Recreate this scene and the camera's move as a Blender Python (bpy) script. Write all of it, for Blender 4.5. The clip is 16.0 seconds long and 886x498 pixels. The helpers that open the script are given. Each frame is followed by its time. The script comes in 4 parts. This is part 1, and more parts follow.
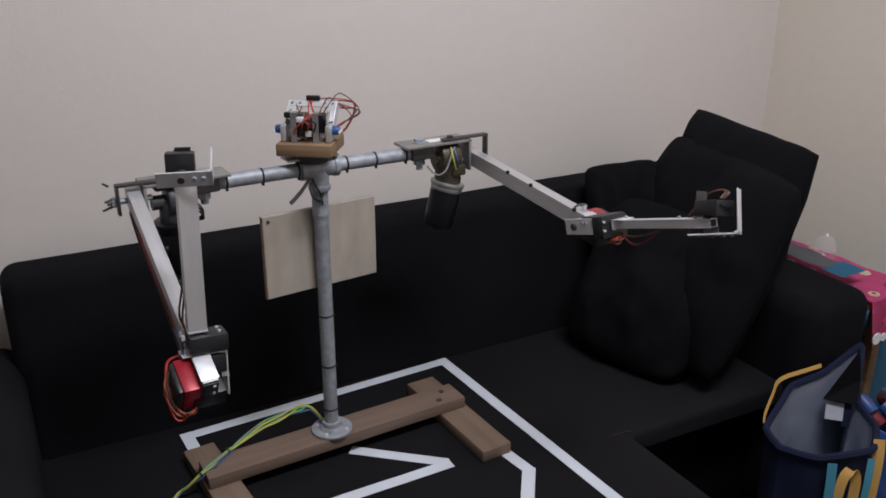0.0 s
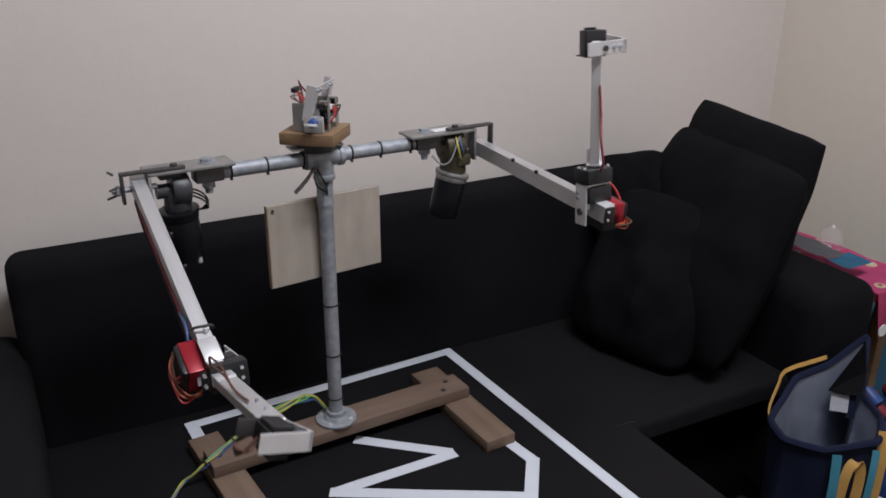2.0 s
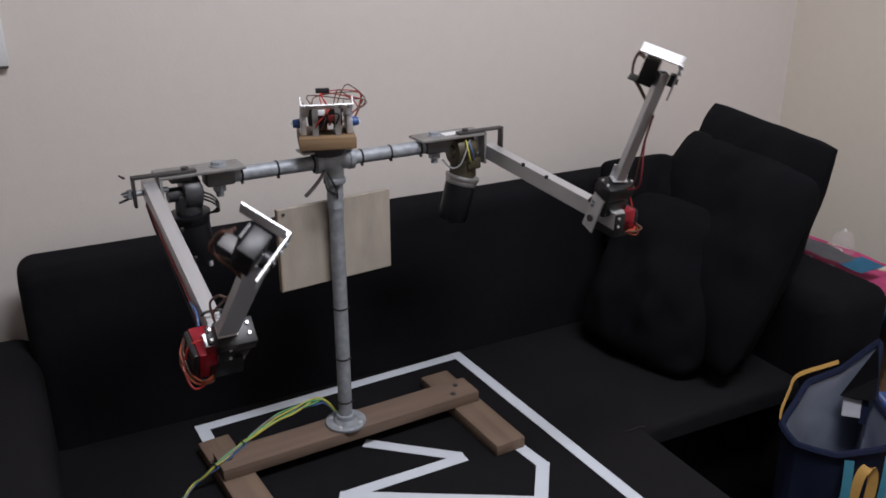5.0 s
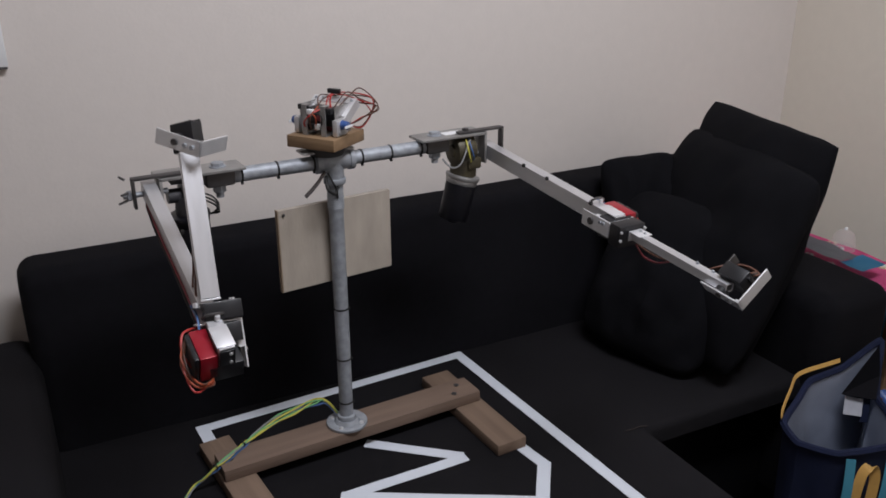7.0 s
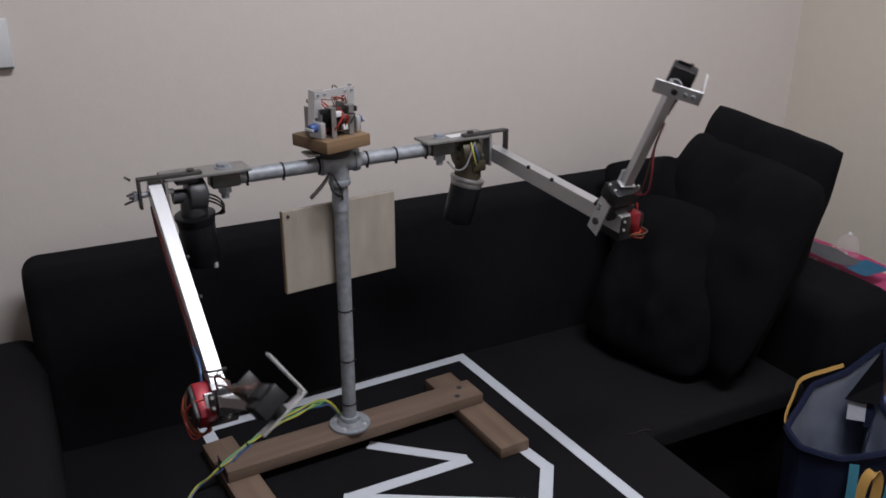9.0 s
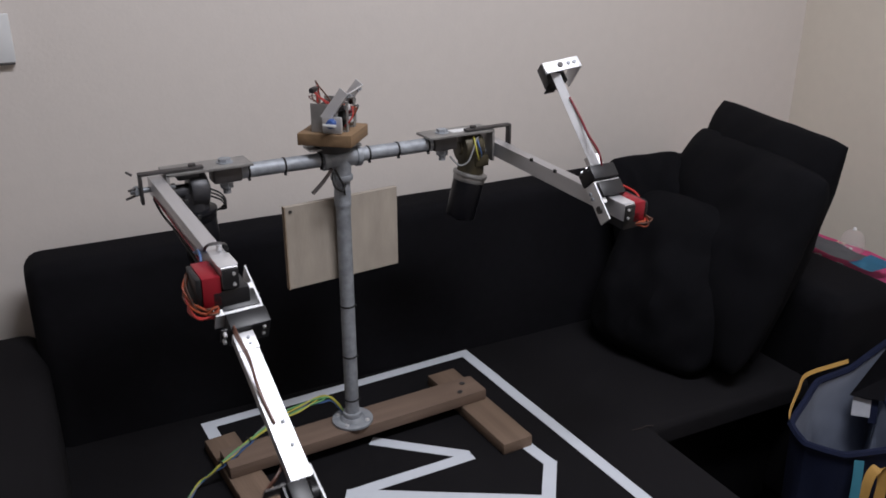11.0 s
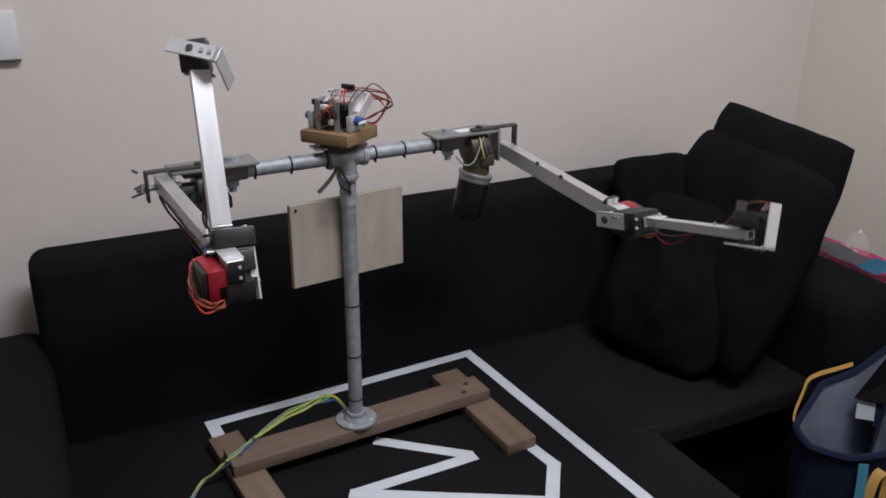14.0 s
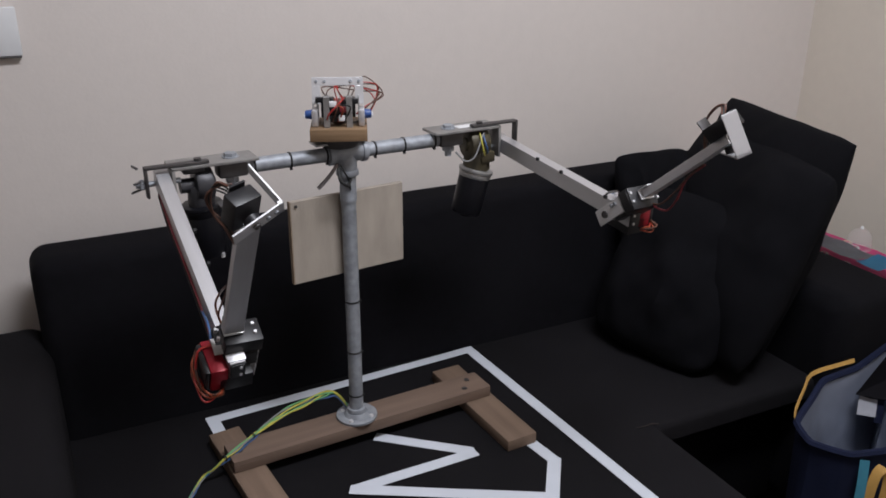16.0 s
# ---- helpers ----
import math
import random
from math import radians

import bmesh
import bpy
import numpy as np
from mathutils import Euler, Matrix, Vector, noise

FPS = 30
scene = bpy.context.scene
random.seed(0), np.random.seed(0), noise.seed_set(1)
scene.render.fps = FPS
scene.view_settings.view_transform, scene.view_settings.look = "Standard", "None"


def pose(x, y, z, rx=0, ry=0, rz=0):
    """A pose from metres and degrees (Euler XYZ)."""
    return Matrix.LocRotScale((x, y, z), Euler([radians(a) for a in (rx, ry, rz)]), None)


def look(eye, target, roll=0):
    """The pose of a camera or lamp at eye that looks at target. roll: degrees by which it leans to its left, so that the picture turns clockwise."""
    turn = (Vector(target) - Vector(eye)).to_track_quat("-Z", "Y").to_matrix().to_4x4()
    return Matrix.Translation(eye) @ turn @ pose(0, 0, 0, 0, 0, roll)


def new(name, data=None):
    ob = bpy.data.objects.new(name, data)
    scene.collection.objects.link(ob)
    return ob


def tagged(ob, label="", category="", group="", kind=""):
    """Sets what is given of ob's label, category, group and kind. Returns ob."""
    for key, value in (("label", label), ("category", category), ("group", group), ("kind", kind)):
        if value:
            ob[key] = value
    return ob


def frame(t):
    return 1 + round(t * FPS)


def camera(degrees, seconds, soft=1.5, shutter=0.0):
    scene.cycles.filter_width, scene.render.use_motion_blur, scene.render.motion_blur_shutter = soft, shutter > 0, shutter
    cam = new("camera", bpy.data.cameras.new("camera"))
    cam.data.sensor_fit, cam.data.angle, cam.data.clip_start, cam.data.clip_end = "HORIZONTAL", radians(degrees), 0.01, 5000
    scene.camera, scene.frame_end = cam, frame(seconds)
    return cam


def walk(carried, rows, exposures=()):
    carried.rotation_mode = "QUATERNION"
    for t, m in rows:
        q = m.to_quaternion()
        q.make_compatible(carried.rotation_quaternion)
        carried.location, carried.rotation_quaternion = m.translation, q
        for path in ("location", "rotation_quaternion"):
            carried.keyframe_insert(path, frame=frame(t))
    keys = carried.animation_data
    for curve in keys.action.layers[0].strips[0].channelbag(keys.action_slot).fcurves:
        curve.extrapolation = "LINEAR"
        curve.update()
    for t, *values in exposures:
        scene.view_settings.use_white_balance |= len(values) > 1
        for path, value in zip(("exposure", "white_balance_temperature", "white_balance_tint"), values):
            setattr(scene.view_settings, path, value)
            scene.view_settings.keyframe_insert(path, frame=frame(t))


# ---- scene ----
SEAT = 0.42          # height of the sofa seat above the floor

# camera: seconds, heading, tilt down, roll, eye x, y, height above the seat
CAM_ROWS = [
    (0.0, 31.440, 21.073, 0.197, -0.5565, -1.3326, 0.9861),
    (0.5, 31.404, 21.225, 0.334, -0.5574, -1.3318, 0.9855),
    (1.0, 31.321, 21.411, 0.567, -0.5564, -1.3315, 0.9869),
    (1.5, 31.282, 21.502, 0.582, -0.5587, -1.3284, 0.9851),
    (2.0, 31.123, 21.690, 0.261, -0.5559, -1.3302, 0.9830),
    (2.5, 31.194, 21.795, 0.332, -0.5594, -1.3273, 0.9819),
    (3.0, 31.064, 21.885, 0.311, -0.5577, -1.3288, 0.9806),
    (3.5, 30.812, 21.869, 0.118, -0.5565, -1.3322, 0.9821),
    (4.0, 30.599, 21.669, 0.089, -0.5573, -1.3319, 0.9817),
    (6.5, 30.377, 21.380, 0.051, -0.5571, -1.3255, 0.9845),
    (7.0, 30.437, 21.545, -0.117, -0.5561, -1.3259, 0.9844),
    (7.5, 30.525, 21.493, 0.064, -0.5578, -1.3276, 0.9814),
    (8.0, 30.536, 21.482, 0.207, -0.5580, -1.3289, 0.9793),
    (8.5, 30.538, 21.543, 0.271, -0.5615, -1.3259, 0.9842),
    (9.0, 30.302, 21.396, 0.207, -0.5605, -1.3244, 0.9849),
    (11.5, 29.972, 21.708, 0.036, -0.5568, -1.3194, 0.9791),
    (12.0, 29.853, 21.859, -0.031, -0.5565, -1.3171, 0.9800),
    (12.5, 29.802, 21.973, -0.135, -0.5535, -1.3178, 0.9802),
    (13.0, 29.921, 21.961, 0.005, -0.5561, -1.3175, 0.9793),
    (13.5, 29.827, 21.793, 0.227, -0.5572, -1.3201, 0.9786),
    (14.0, 29.918, 21.649, 0.414, -0.5612, -1.3161, 0.9802),
    (14.5, 29.806, 21.685, 0.384, -0.5581, -1.3163, 0.9826),
    (15.0, 29.937, 21.736, 0.256, -0.5597, -1.3146, 0.9823),
    (15.5, 29.855, 21.880, 0.372, -0.5581, -1.3138, 0.9841),
    (16.0, 29.676, 21.833, 0.307, -0.5562, -1.3189, 0.9776),
]


def cam_pose(yaw, pitch, roll, x, y, z):
    a, b = radians(yaw), radians(pitch)
    eye = Vector((x, y, z + SEAT))
    return look(eye, eye + Vector((math.sin(a) * math.cos(b), math.cos(a) * math.cos(b), -math.sin(b))), roll)


cam = camera(55.875, 16.0, soft=1.7, shutter=0.5)
EXPOSURES = [(0.0, 0.0), (4.0, -0.02), (6.5, -0.05), (7.2, -0.06), (7.6, -0.10), (8.5, -0.08), (9.0, -0.18), (11.5, -0.05), (12.5, 0.04), (13.0, 0.05), (14.0, 0.0), (16.0, 0.03)]
walk(cam, [(r[0], cam_pose(*r[1:])) for r in CAM_ROWS], EXPOSURES)

# ---- light ----
world = bpy.data.worlds.new("world")
scene.world = world
world.use_nodes = True
world.node_tree.nodes["Background"].inputs[0].default_value = (0.75, 0.85, 1.0, 1)
world.node_tree.nodes["Background"].inputs[1].default_value = 0.02
LAMP_AT = (0.30, -1.05, 2.66)
lamp_data = bpy.data.lights.new("ceiling_lamp", "AREA")
lamp_data.shape, lamp_data.size, lamp_data.size_y = "RECTANGLE", 0.32, 1.1
lamp_data.energy, lamp_data.color = 47, (0.91, 0.922, 1.0)
lamp = new("ceiling_lamp", lamp_data)
lamp.matrix_world = pose(*LAMP_AT, 0, 0, 70)

# ---- materials ----


def material(name, color, rough=0.6, metal=0.0, var=0.12, scale=20.0, bump=0.0, bump_scale=200.0, second=None, mix_scale=3.0, stretch=None, spec=0.5, sheen=0.0, islands=0.0):
    m = bpy.data.materials.new(name)
    m.use_nodes = True
    nt = m.node_tree
    N, L = nt.nodes, nt.links
    b = N["Principled BSDF"]
    b.inputs["Metallic"].default_value = metal
    b.inputs["Specular IOR Level"].default_value = spec
    if sheen:
        b.inputs["Sheen Weight"].default_value = sheen
        b.inputs["Sheen Roughness"].default_value = 0.5
    tc = N.new("ShaderNodeTexCoord")
    mp = N.new("ShaderNodeMapping")
    L.new(tc.outputs["Object"], mp.inputs["Vector"])
    if stretch:
        mp.inputs["Scale"].default_value = stretch
    n1 = N.new("ShaderNodeTexNoise")
    n1.inputs["Scale"].default_value, n1.inputs["Detail"].default_value = scale, 6
    L.new(mp.outputs[0], n1.inputs["Vector"])
    n2 = N.new("ShaderNodeTexNoise")
    n2.inputs["Scale"].default_value, n2.inputs["Detail"].default_value = mix_scale, 3
    L.new(mp.outputs[0], n2.inputs["Vector"])
    ramp = N.new("ShaderNodeValToRGB")
    c2 = second or tuple(min(1, c * (1 + var)) for c in color)
    c1 = tuple(c * (1 - var) for c in color)
    ramp.color_ramp.elements[0].position, ramp.color_ramp.elements[1].position = 0.3, 0.7
    ramp.color_ramp.elements[0].color, ramp.color_ramp.elements[1].color = (*c1, 1), (*c2, 1)
    mixv = N.new("ShaderNodeMath")
    mixv.operation = "MULTIPLY_ADD"
    L.new(n1.outputs["Fac"], mixv.inputs[0])
    mixv.inputs[1].default_value = 0.5
    half = N.new("ShaderNodeMath")
    half.operation = "MULTIPLY"
    half.inputs[1].default_value = 0.5
    L.new(n2.outputs["Fac"], half.inputs[0])
    L.new(half.outputs[0], mixv.inputs[2])
    L.new(mixv.outputs[0], ramp.inputs["Fac"])
    L.new(ramp.outputs[0], b.inputs["Base Color"])
    rr = N.new("ShaderNodeMapRange")
    rr.inputs["To Min"].default_value, rr.inputs["To Max"].default_value = max(0.05, rough - 0.1), min(1, rough + 0.1)
    L.new(n1.outputs["Fac"], rr.inputs["Value"])
    L.new(rr.outputs[0], b.inputs["Roughness"])
    if bump:
        n3 = N.new("ShaderNodeTexNoise")
        n3.inputs["Scale"].default_value, n3.inputs["Detail"].default_value = bump_scale, 4
        L.new(mp.outputs[0], n3.inputs["Vector"])
        bp = N.new("ShaderNodeBump")
        bp.inputs["Strength"].default_value, bp.inputs["Distance"].default_value = bump, 0.002
        L.new(n3.outputs["Fac"], bp.inputs["Height"])
        L.new(bp.outputs[0], b.inputs["Normal"])
    return m


WALL = material("wall_paint", (0.72, 0.665, 0.625), 0.75, var=0.03, scale=30, bump=0.15, bump_scale=120, mix_scale=1.2)
# same wall paint, the side wall's brighter, warmer light put into its colour
WALL_SIDE_LIT = material("wall_paint_side_lit", (0.76, 0.70, 0.61), 0.75, var=0.03, scale=30, bump=0.15, bump_scale=120, mix_scale=1.2)
CEIL = material("ceiling_paint", (0.78, 0.77, 0.74), 0.8, var=0.02, scale=10)
FLOORM = material("floor_tile", (0.10, 0.085, 0.075), 0.4, var=0.15, scale=8)
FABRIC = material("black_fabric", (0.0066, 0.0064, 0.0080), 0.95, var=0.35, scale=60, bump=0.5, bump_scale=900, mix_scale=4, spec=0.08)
# same black fabric, lightened in colour where seat and left armrest catch light
FABRIC_LIT = material("black_fabric_lit", (0.0094, 0.0088, 0.0102), 0.95, var=0.3, scale=60, bump=0.5, bump_scale=900, mix_scale=3, spec=0.12)
CUSHION = material("black_cushion_fabric", (0.0054, 0.0054, 0.0068), 0.95, var=0.3, scale=40, bump=0.5, bump_scale=900, mix_scale=6, spec=0.08)
TIMBER = material("timber", (0.168, 0.118, 0.091), 0.75, var=0.3, scale=9, bump=0.4, bump_scale=60, mix_scale=3, stretch=(0.25, 5, 5), spec=0.2)
TIMBER_Y = material("timber_foot", (0.188, 0.131, 0.096), 0.75, var=0.3, scale=9, bump=0.4, bump_scale=60, mix_scale=3, stretch=(5, 0.25, 5), spec=0.2)
BLOCKM = material("head_timber", (0.20, 0.128, 0.072), 0.6, var=0.3, scale=12, bump=0.3, bump_scale=60, mix_scale=3, stretch=(0.4, 4, 6), spec=0.3)
PLY = material("plywood", (0.37, 0.325, 0.275), 0.7, var=0.2, scale=14, bump=0.2, bump_scale=80, mix_scale=3, stretch=(2.5, 2.5, 0.8), spec=0.2)
PLY_EDGE = material("plywood_edge", (0.27, 0.20, 0.14), 0.8, var=0.3, scale=60)
GALV = material("galvanised_steel", (0.32, 0.34, 0.37), 0.56, 0.42, var=0.38, scale=70, bump=0.25, bump_scale=180, mix_scale=14)
STEEL = material("bare_steel", (0.36, 0.355, 0.35), 0.5, 0.8, var=0.25, scale=40, bump=0.1, bump_scale=150)
DARKSTEEL = material("dark_steel", (0.09, 0.085, 0.085), 0.5, 0.7, var=0.3, scale=40)
ALU = material("aluminium", (0.65, 0.65, 0.67), 0.44, 0.80, var=0.07, scale=30, bump=0.08, bump_scale=300, stretch=(4, 0.4, 4))
ALU_BRIGHT = material("bright_aluminium", (0.76, 0.76, 0.78), 0.42, 0.65, var=0.06, scale=40)
BLACK = material("black_plastic", (0.010, 0.010, 0.012), 0.42, var=0.2, scale=60)
RUBBER = material("black_rubber", (0.012, 0.012, 0.012), 0.7, var=0.2, scale=60)
MOTOR = material("motor_black", (0.006, 0.006, 0.008), 0.33, spec=0.18, var=0.25, scale=40, bump=0.1, bump_scale=120)
BRASS = material("yellowed_casting", (0.20, 0.165, 0.085), 0.5, 0.4, var=0.5, scale=45, bump=0.4, bump_scale=90, second=(0.035, 0.033, 0.032))
RED = material("red_anodised", (0.30, 0.010, 0.022), 0.35, 0.25, var=0.12, scale=40)
RED_DARK = material("dark_red_plastic", (0.20, 0.02, 0.03), 0.5, var=0.2, scale=40)
ORANGE_WIRE = material("orange_wire", (0.33, 0.06, 0.022), 0.5, var=0.3, scale=50)
RED_WIRE = material("red_wire", (0.42, 0.03, 0.025), 0.45, var=0.2, scale=50)
BROWN_WIRE = material("brown_wire", (0.10, 0.04, 0.025), 0.5, var=0.2, scale=50)
DARK_BROWN = material("dark_brown_plug", (0.024, 0.016, 0.014), 0.5, var=0.25, scale=60)
YELLOW_WIRE = material("yellow_wire", (0.50, 0.46, 0.08), 0.45, var=0.15, scale=50)
GREEN_WIRE = material("green_wire", (0.14, 0.36, 0.15), 0.45, var=0.15, scale=50)
BLUE_WIRE = material("blue_wire", (0.05, 0.11, 0.26), 0.45, var=0.15, scale=50)
WHITE_WIRE = material("grey_wire", (0.22, 0.22, 0.22), 0.45, var=0.15, scale=50)
GEAR_DARK = material("dark_gear_casting", (0.045, 0.045, 0.05), 0.42, 0.2, var=0.3, scale=50, bump=0.2, bump_scale=120)
BLUE_PL = material("blue_servo_plastic", (0.035, 0.085, 0.27), 0.4, var=0.15, scale=50)
WHITE_PL = material("white_plastic", (0.72, 0.73, 0.74), 0.4, var=0.05, scale=30)
TAPE = material("white_tape", (0.59, 0.625, 0.685), 0.6, var=0.05, scale=25, bump=0.1, bump_scale=60)
NAVY = material("navy_fabric", (0.0065, 0.010, 0.030), 0.85, var=0.25, scale=50, bump=0.4, bump_scale=600, spec=0.2)
LINING = material("grey_blue_lining", (0.20, 0.225, 0.29), 0.6, var=0.18, scale=16, bump=0.5, bump_scale=25, mix_scale=7, spec=0.3)
LABEL = material("washed_label", (0.36, 0.37, 0.41), 0.8, var=0.12, scale=60, bump=0.2, bump_scale=300)
YELLOW = material("mustard_trim", (0.47, 0.27, 0.07), 0.7, var=0.15, scale=50, bump=0.3, bump_scale=500)
TEAL = material("teal_webbing", (0.04, 0.20, 0.28), 0.7, var=0.15, scale=50, bump=0.3, bump_scale=500)
PINK = material("pink_cloth", (0.72, 0.10, 0.27), 0.85, var=0.12, scale=30, bump=0.3, bump_scale=400)
BLUE_CLOTH = material("blue_cloth", (0.05, 0.21, 0.36), 0.8, var=0.12, scale=30, bump=0.3, bump_scale=400)
YELLOW_PRINT = material("cream_print", (0.75, 0.62, 0.42), 0.8, var=0.1, scale=40)
PINK_DEEP = material("deep_pink_print", (0.50, 0.02, 0.14), 0.85, var=0.12, scale=40)
CLEAR = bpy.data.materials.new("clear_plastic")
CLEAR.use_nodes = True
_c = CLEAR.node_tree.nodes["Principled BSDF"]
_c.inputs["Alpha"].default_value, _c.inputs["Roughness"].default_value = 0.14, 0.08
_c.inputs["Base Color"].default_value = (0.86, 0.80, 0.83, 1)
GREYCLOTH_DARK = material("dark_storage_cloth", (0.022, 0.021, 0.022), 0.9, var=0.25, scale=40, bump=0.3, bump_scale=500)
GREYCLOTH = material("grey_cloth", (0.16, 0.16, 0.175), 0.85, var=0.12, scale=30, bump=0.3, bump_scale=400)

# ---- mesh helpers ----


def box_bm(x0, x1, y0, y1, z0, z1, bevel=0.0, seg=2, bm=None):
    own = bmesh.new()
    bmesh.ops.create_cube(own, size=1)
    for v in own.verts:
        v.co = Vector(((x0 + x1) / 2 + v.co.x * (x1 - x0), (y0 + y1) / 2 + v.co.y * (y1 - y0), (z0 + z1) / 2 + v.co.z * (z1 - z0)))
    if bevel:
        bmesh.ops.bevel(own, geom=own.edges[:], offset=bevel, segments=seg, profile=0.5, affect="EDGES")
    return merged(bm, own)


def merged(bm, own, m=None):
    if m is not None:
        bmesh.ops.transform(own, matrix=m, verts=own.verts)
    if bm is None:
        return own
    me = bpy.data.meshes.new("tmp")
    own.to_mesh(me)
    own.free()
    bm.from_mesh(me)
    bpy.data.meshes.remove(me)
    return bm


def cyl_bm(p0, p1, r0, r1=None, seg=24, bevel=0.0, bm=None):
    p0, p1 = Vector(p0), Vector(p1)
    r1 = r0 if r1 is None else r1
    own = bmesh.new()
    bmesh.ops.create_cone(own, cap_ends=True, segments=seg, radius1=r0, radius2=r1, depth=(p1 - p0).length)
    if bevel:
        rim = [e for e in own.edges if abs(e.verts[0].co.z - e.verts[1].co.z) < 1e-6]
        bmesh.ops.bevel(own, geom=rim, offset=bevel, segments=2, profile=0.5, affect="EDGES")
    m = Matrix.Translation((p0 + p1) / 2) @ (p1 - p0).to_track_quat("Z", "Y").to_matrix().to_4x4()
    return merged(bm, own, m)


def ring_bm(p, axis, r, t, bm=None, seg=24, tube=6):
    """A band of wire of thickness t round an axis at p."""
    own = bmesh.new()
    grid = []
    for i in range(seg):
        a = 2 * math.pi * i / seg
        grid.append([own.verts.new(((r + t * math.cos(b)) * math.cos(a), (r + t * math.cos(b)) * math.sin(a), t * 1.6 * math.sin(b))) for b in [2 * math.pi * j / tube for j in range(tube)]])
    for i in range(seg):
        for j in range(tube):
            own.faces.new((grid[i][j], grid[(i + 1) % seg][j], grid[(i + 1) % seg][(j + 1) % tube], grid[i][(j + 1) % tube]))
    m = Matrix.Translation(p) @ Vector(axis).to_track_quat("Z", "Y").to_matrix().to_4x4()
    return merged(bm, own, m)


def smooth_points(pts, steps=6):
    pts = [Vector(p) for p in pts]
    out = []
    for i in range(len(pts) - 1):
        a, b, c, d = pts[max(i - 1, 0)], pts[i], pts[i + 1], pts[min(i + 2, len(pts) - 1)]
        for k in range(steps):
            t = k / steps
            out.append(0.5 * ((2 * b) + (c - a) * t + (2 * a - 5 * b + 4 * c - d) * t * t + (3 * b - a - 3 * c + d) * t ** 3))
    out.append(pts[-1])
    return out


def wire_bm(pts, r, seg=6, bm=None, steps=6):
    line = smooth_points(pts, steps)
    own = bmesh.new()
    rings = []
    for i, p in enumerate(line):
        d = line[min(i + 1, len(line) - 1)] - line[max(i - 1, 0)]
        q = d.to_track_quat("Z", "Y")
        rings.append([own.verts.new(p + q @ Vector((r * math.cos(a), r * math.sin(a), 0))) for a in [2 * math.pi * j / seg for j in range(seg)]])
    for a, b in zip(rings, rings[1:]):
        for j in range(seg):
            own.faces.new((a[j], a[(j + 1) % seg], b[(j + 1) % seg], b[j]))
    own.faces.new(rings[0][::-1])
    own.faces.new(rings[-1])
    return merged(bm, own)


def mesh_of(name, bm, mat, smooth=False):
    me = bpy.data.meshes.new(name)
    bmesh.ops.recalc_face_normals(bm, faces=bm.faces[:])
    if smooth:
        for f in bm.faces:
            f.smooth = True
        for e in bm.edges:
            if len(e.link_faces) == 2 and e.calc_face_angle(0) > radians(35):
                e.smooth = False
    bm.to_mesh(me)
    bm.free()
    me.materials.append(mat)
    return me


def part(name, bm, mat, parent, label="", smooth=True):
    ob = new(name, mesh_of(name, bm, mat, smooth))
    ob.parent = parent
    if label:
        ob["label"] = label
    return ob


def thing(name, at, label, category, group="", kind=""):
    ob = new(name)
    ob.empty_display_size = 0.05
    ob.matrix_world = at
    return tagged(ob, label, category, group, kind)


def solid(name, bm, mat, label, category, kind="", at=None, smooth=True, group=""):
    ob = new(name, mesh_of(name, bm, mat, smooth))
    if at is not None:
        ob.matrix_world = at
    return tagged(ob, label, category, group, kind)



def ribbon(pts, width, side, thick=0.0016, taper=1.0, steps=5):
    """A strap of cloth along pts; side is the direction of its width."""
    line = smooth_points(pts, steps)
    bm = bmesh.new()
    rows = []
    for i, p in enumerate(line):
        d = (line[min(i + 1, len(line) - 1)] - line[max(i - 1, 0)]).normalized()
        w = Vector(side)
        w = (w - d * w.dot(d)).normalized()
        nrm = d.cross(w)
        hw = width / 2 * (1 + (taper - 1) * i / (len(line) - 1))
        rows.append([bm.verts.new(p + w * a * hw + nrm * c * thick / 2) for a, c in ((-1, -1), (1, -1), (1, 1), (-1, 1))])
    for a, c in zip(rows, rows[1:]):
        for k in range(4):
            bm.faces.new((a[k], a[(k + 1) % 4], c[(k + 1) % 4], c[k]))
    bm.faces.new(rows[0][::-1])
    bm.faces.new(rows[-1])
    return bm


# ---- room ----
TURN = -3.0                    # the sofa and the wall behind it against the robot
ROOM = pose(0, 0, 0, 0, 0, TURN)
WALL_Y, WALL_X = 0.50, 1.70
solid("floor", box_bm(-2.6, WALL_X + 0.1, -3.0, WALL_Y + 0.1, -0.1, 0), FLOORM, "brown tiled floor", "floor", "structure", ROOM)
solid("ceiling", box_bm(-2.6, WALL_X + 0.1, -3.0, WALL_Y + 0.1, 2.72, 2.82), CEIL, "plain white ceiling", "ceiling", "structure", ROOM)
solid("wall_north", box_bm(-2.6, WALL_X + 0.1, WALL_Y, WALL_Y + 0.1, 0, 2.72), WALL, "cream painted wall behind the sofa", "wall", "structure", ROOM)
solid("wall_east", box_bm(WALL_X, WALL_X + 0.098, -3.0, WALL_Y + 0.05, 0.002, 2.718), WALL_SIDE_LIT, "cream painted side wall", "wall", "structure", ROOM)
solid("wall_south", box_bm(-2.6, WALL_X + 0.1, -3.1, -3.0, 0, 2.72), WALL, "cream painted wall", "wall", "structure", ROOM)
solid("wall_west", box_bm(-2.7, -2.6, -3.0, WALL_Y, 0, 2.72), WALL, "cream painted wall", "wall", "structure", ROOM)

# ---- sofa ----


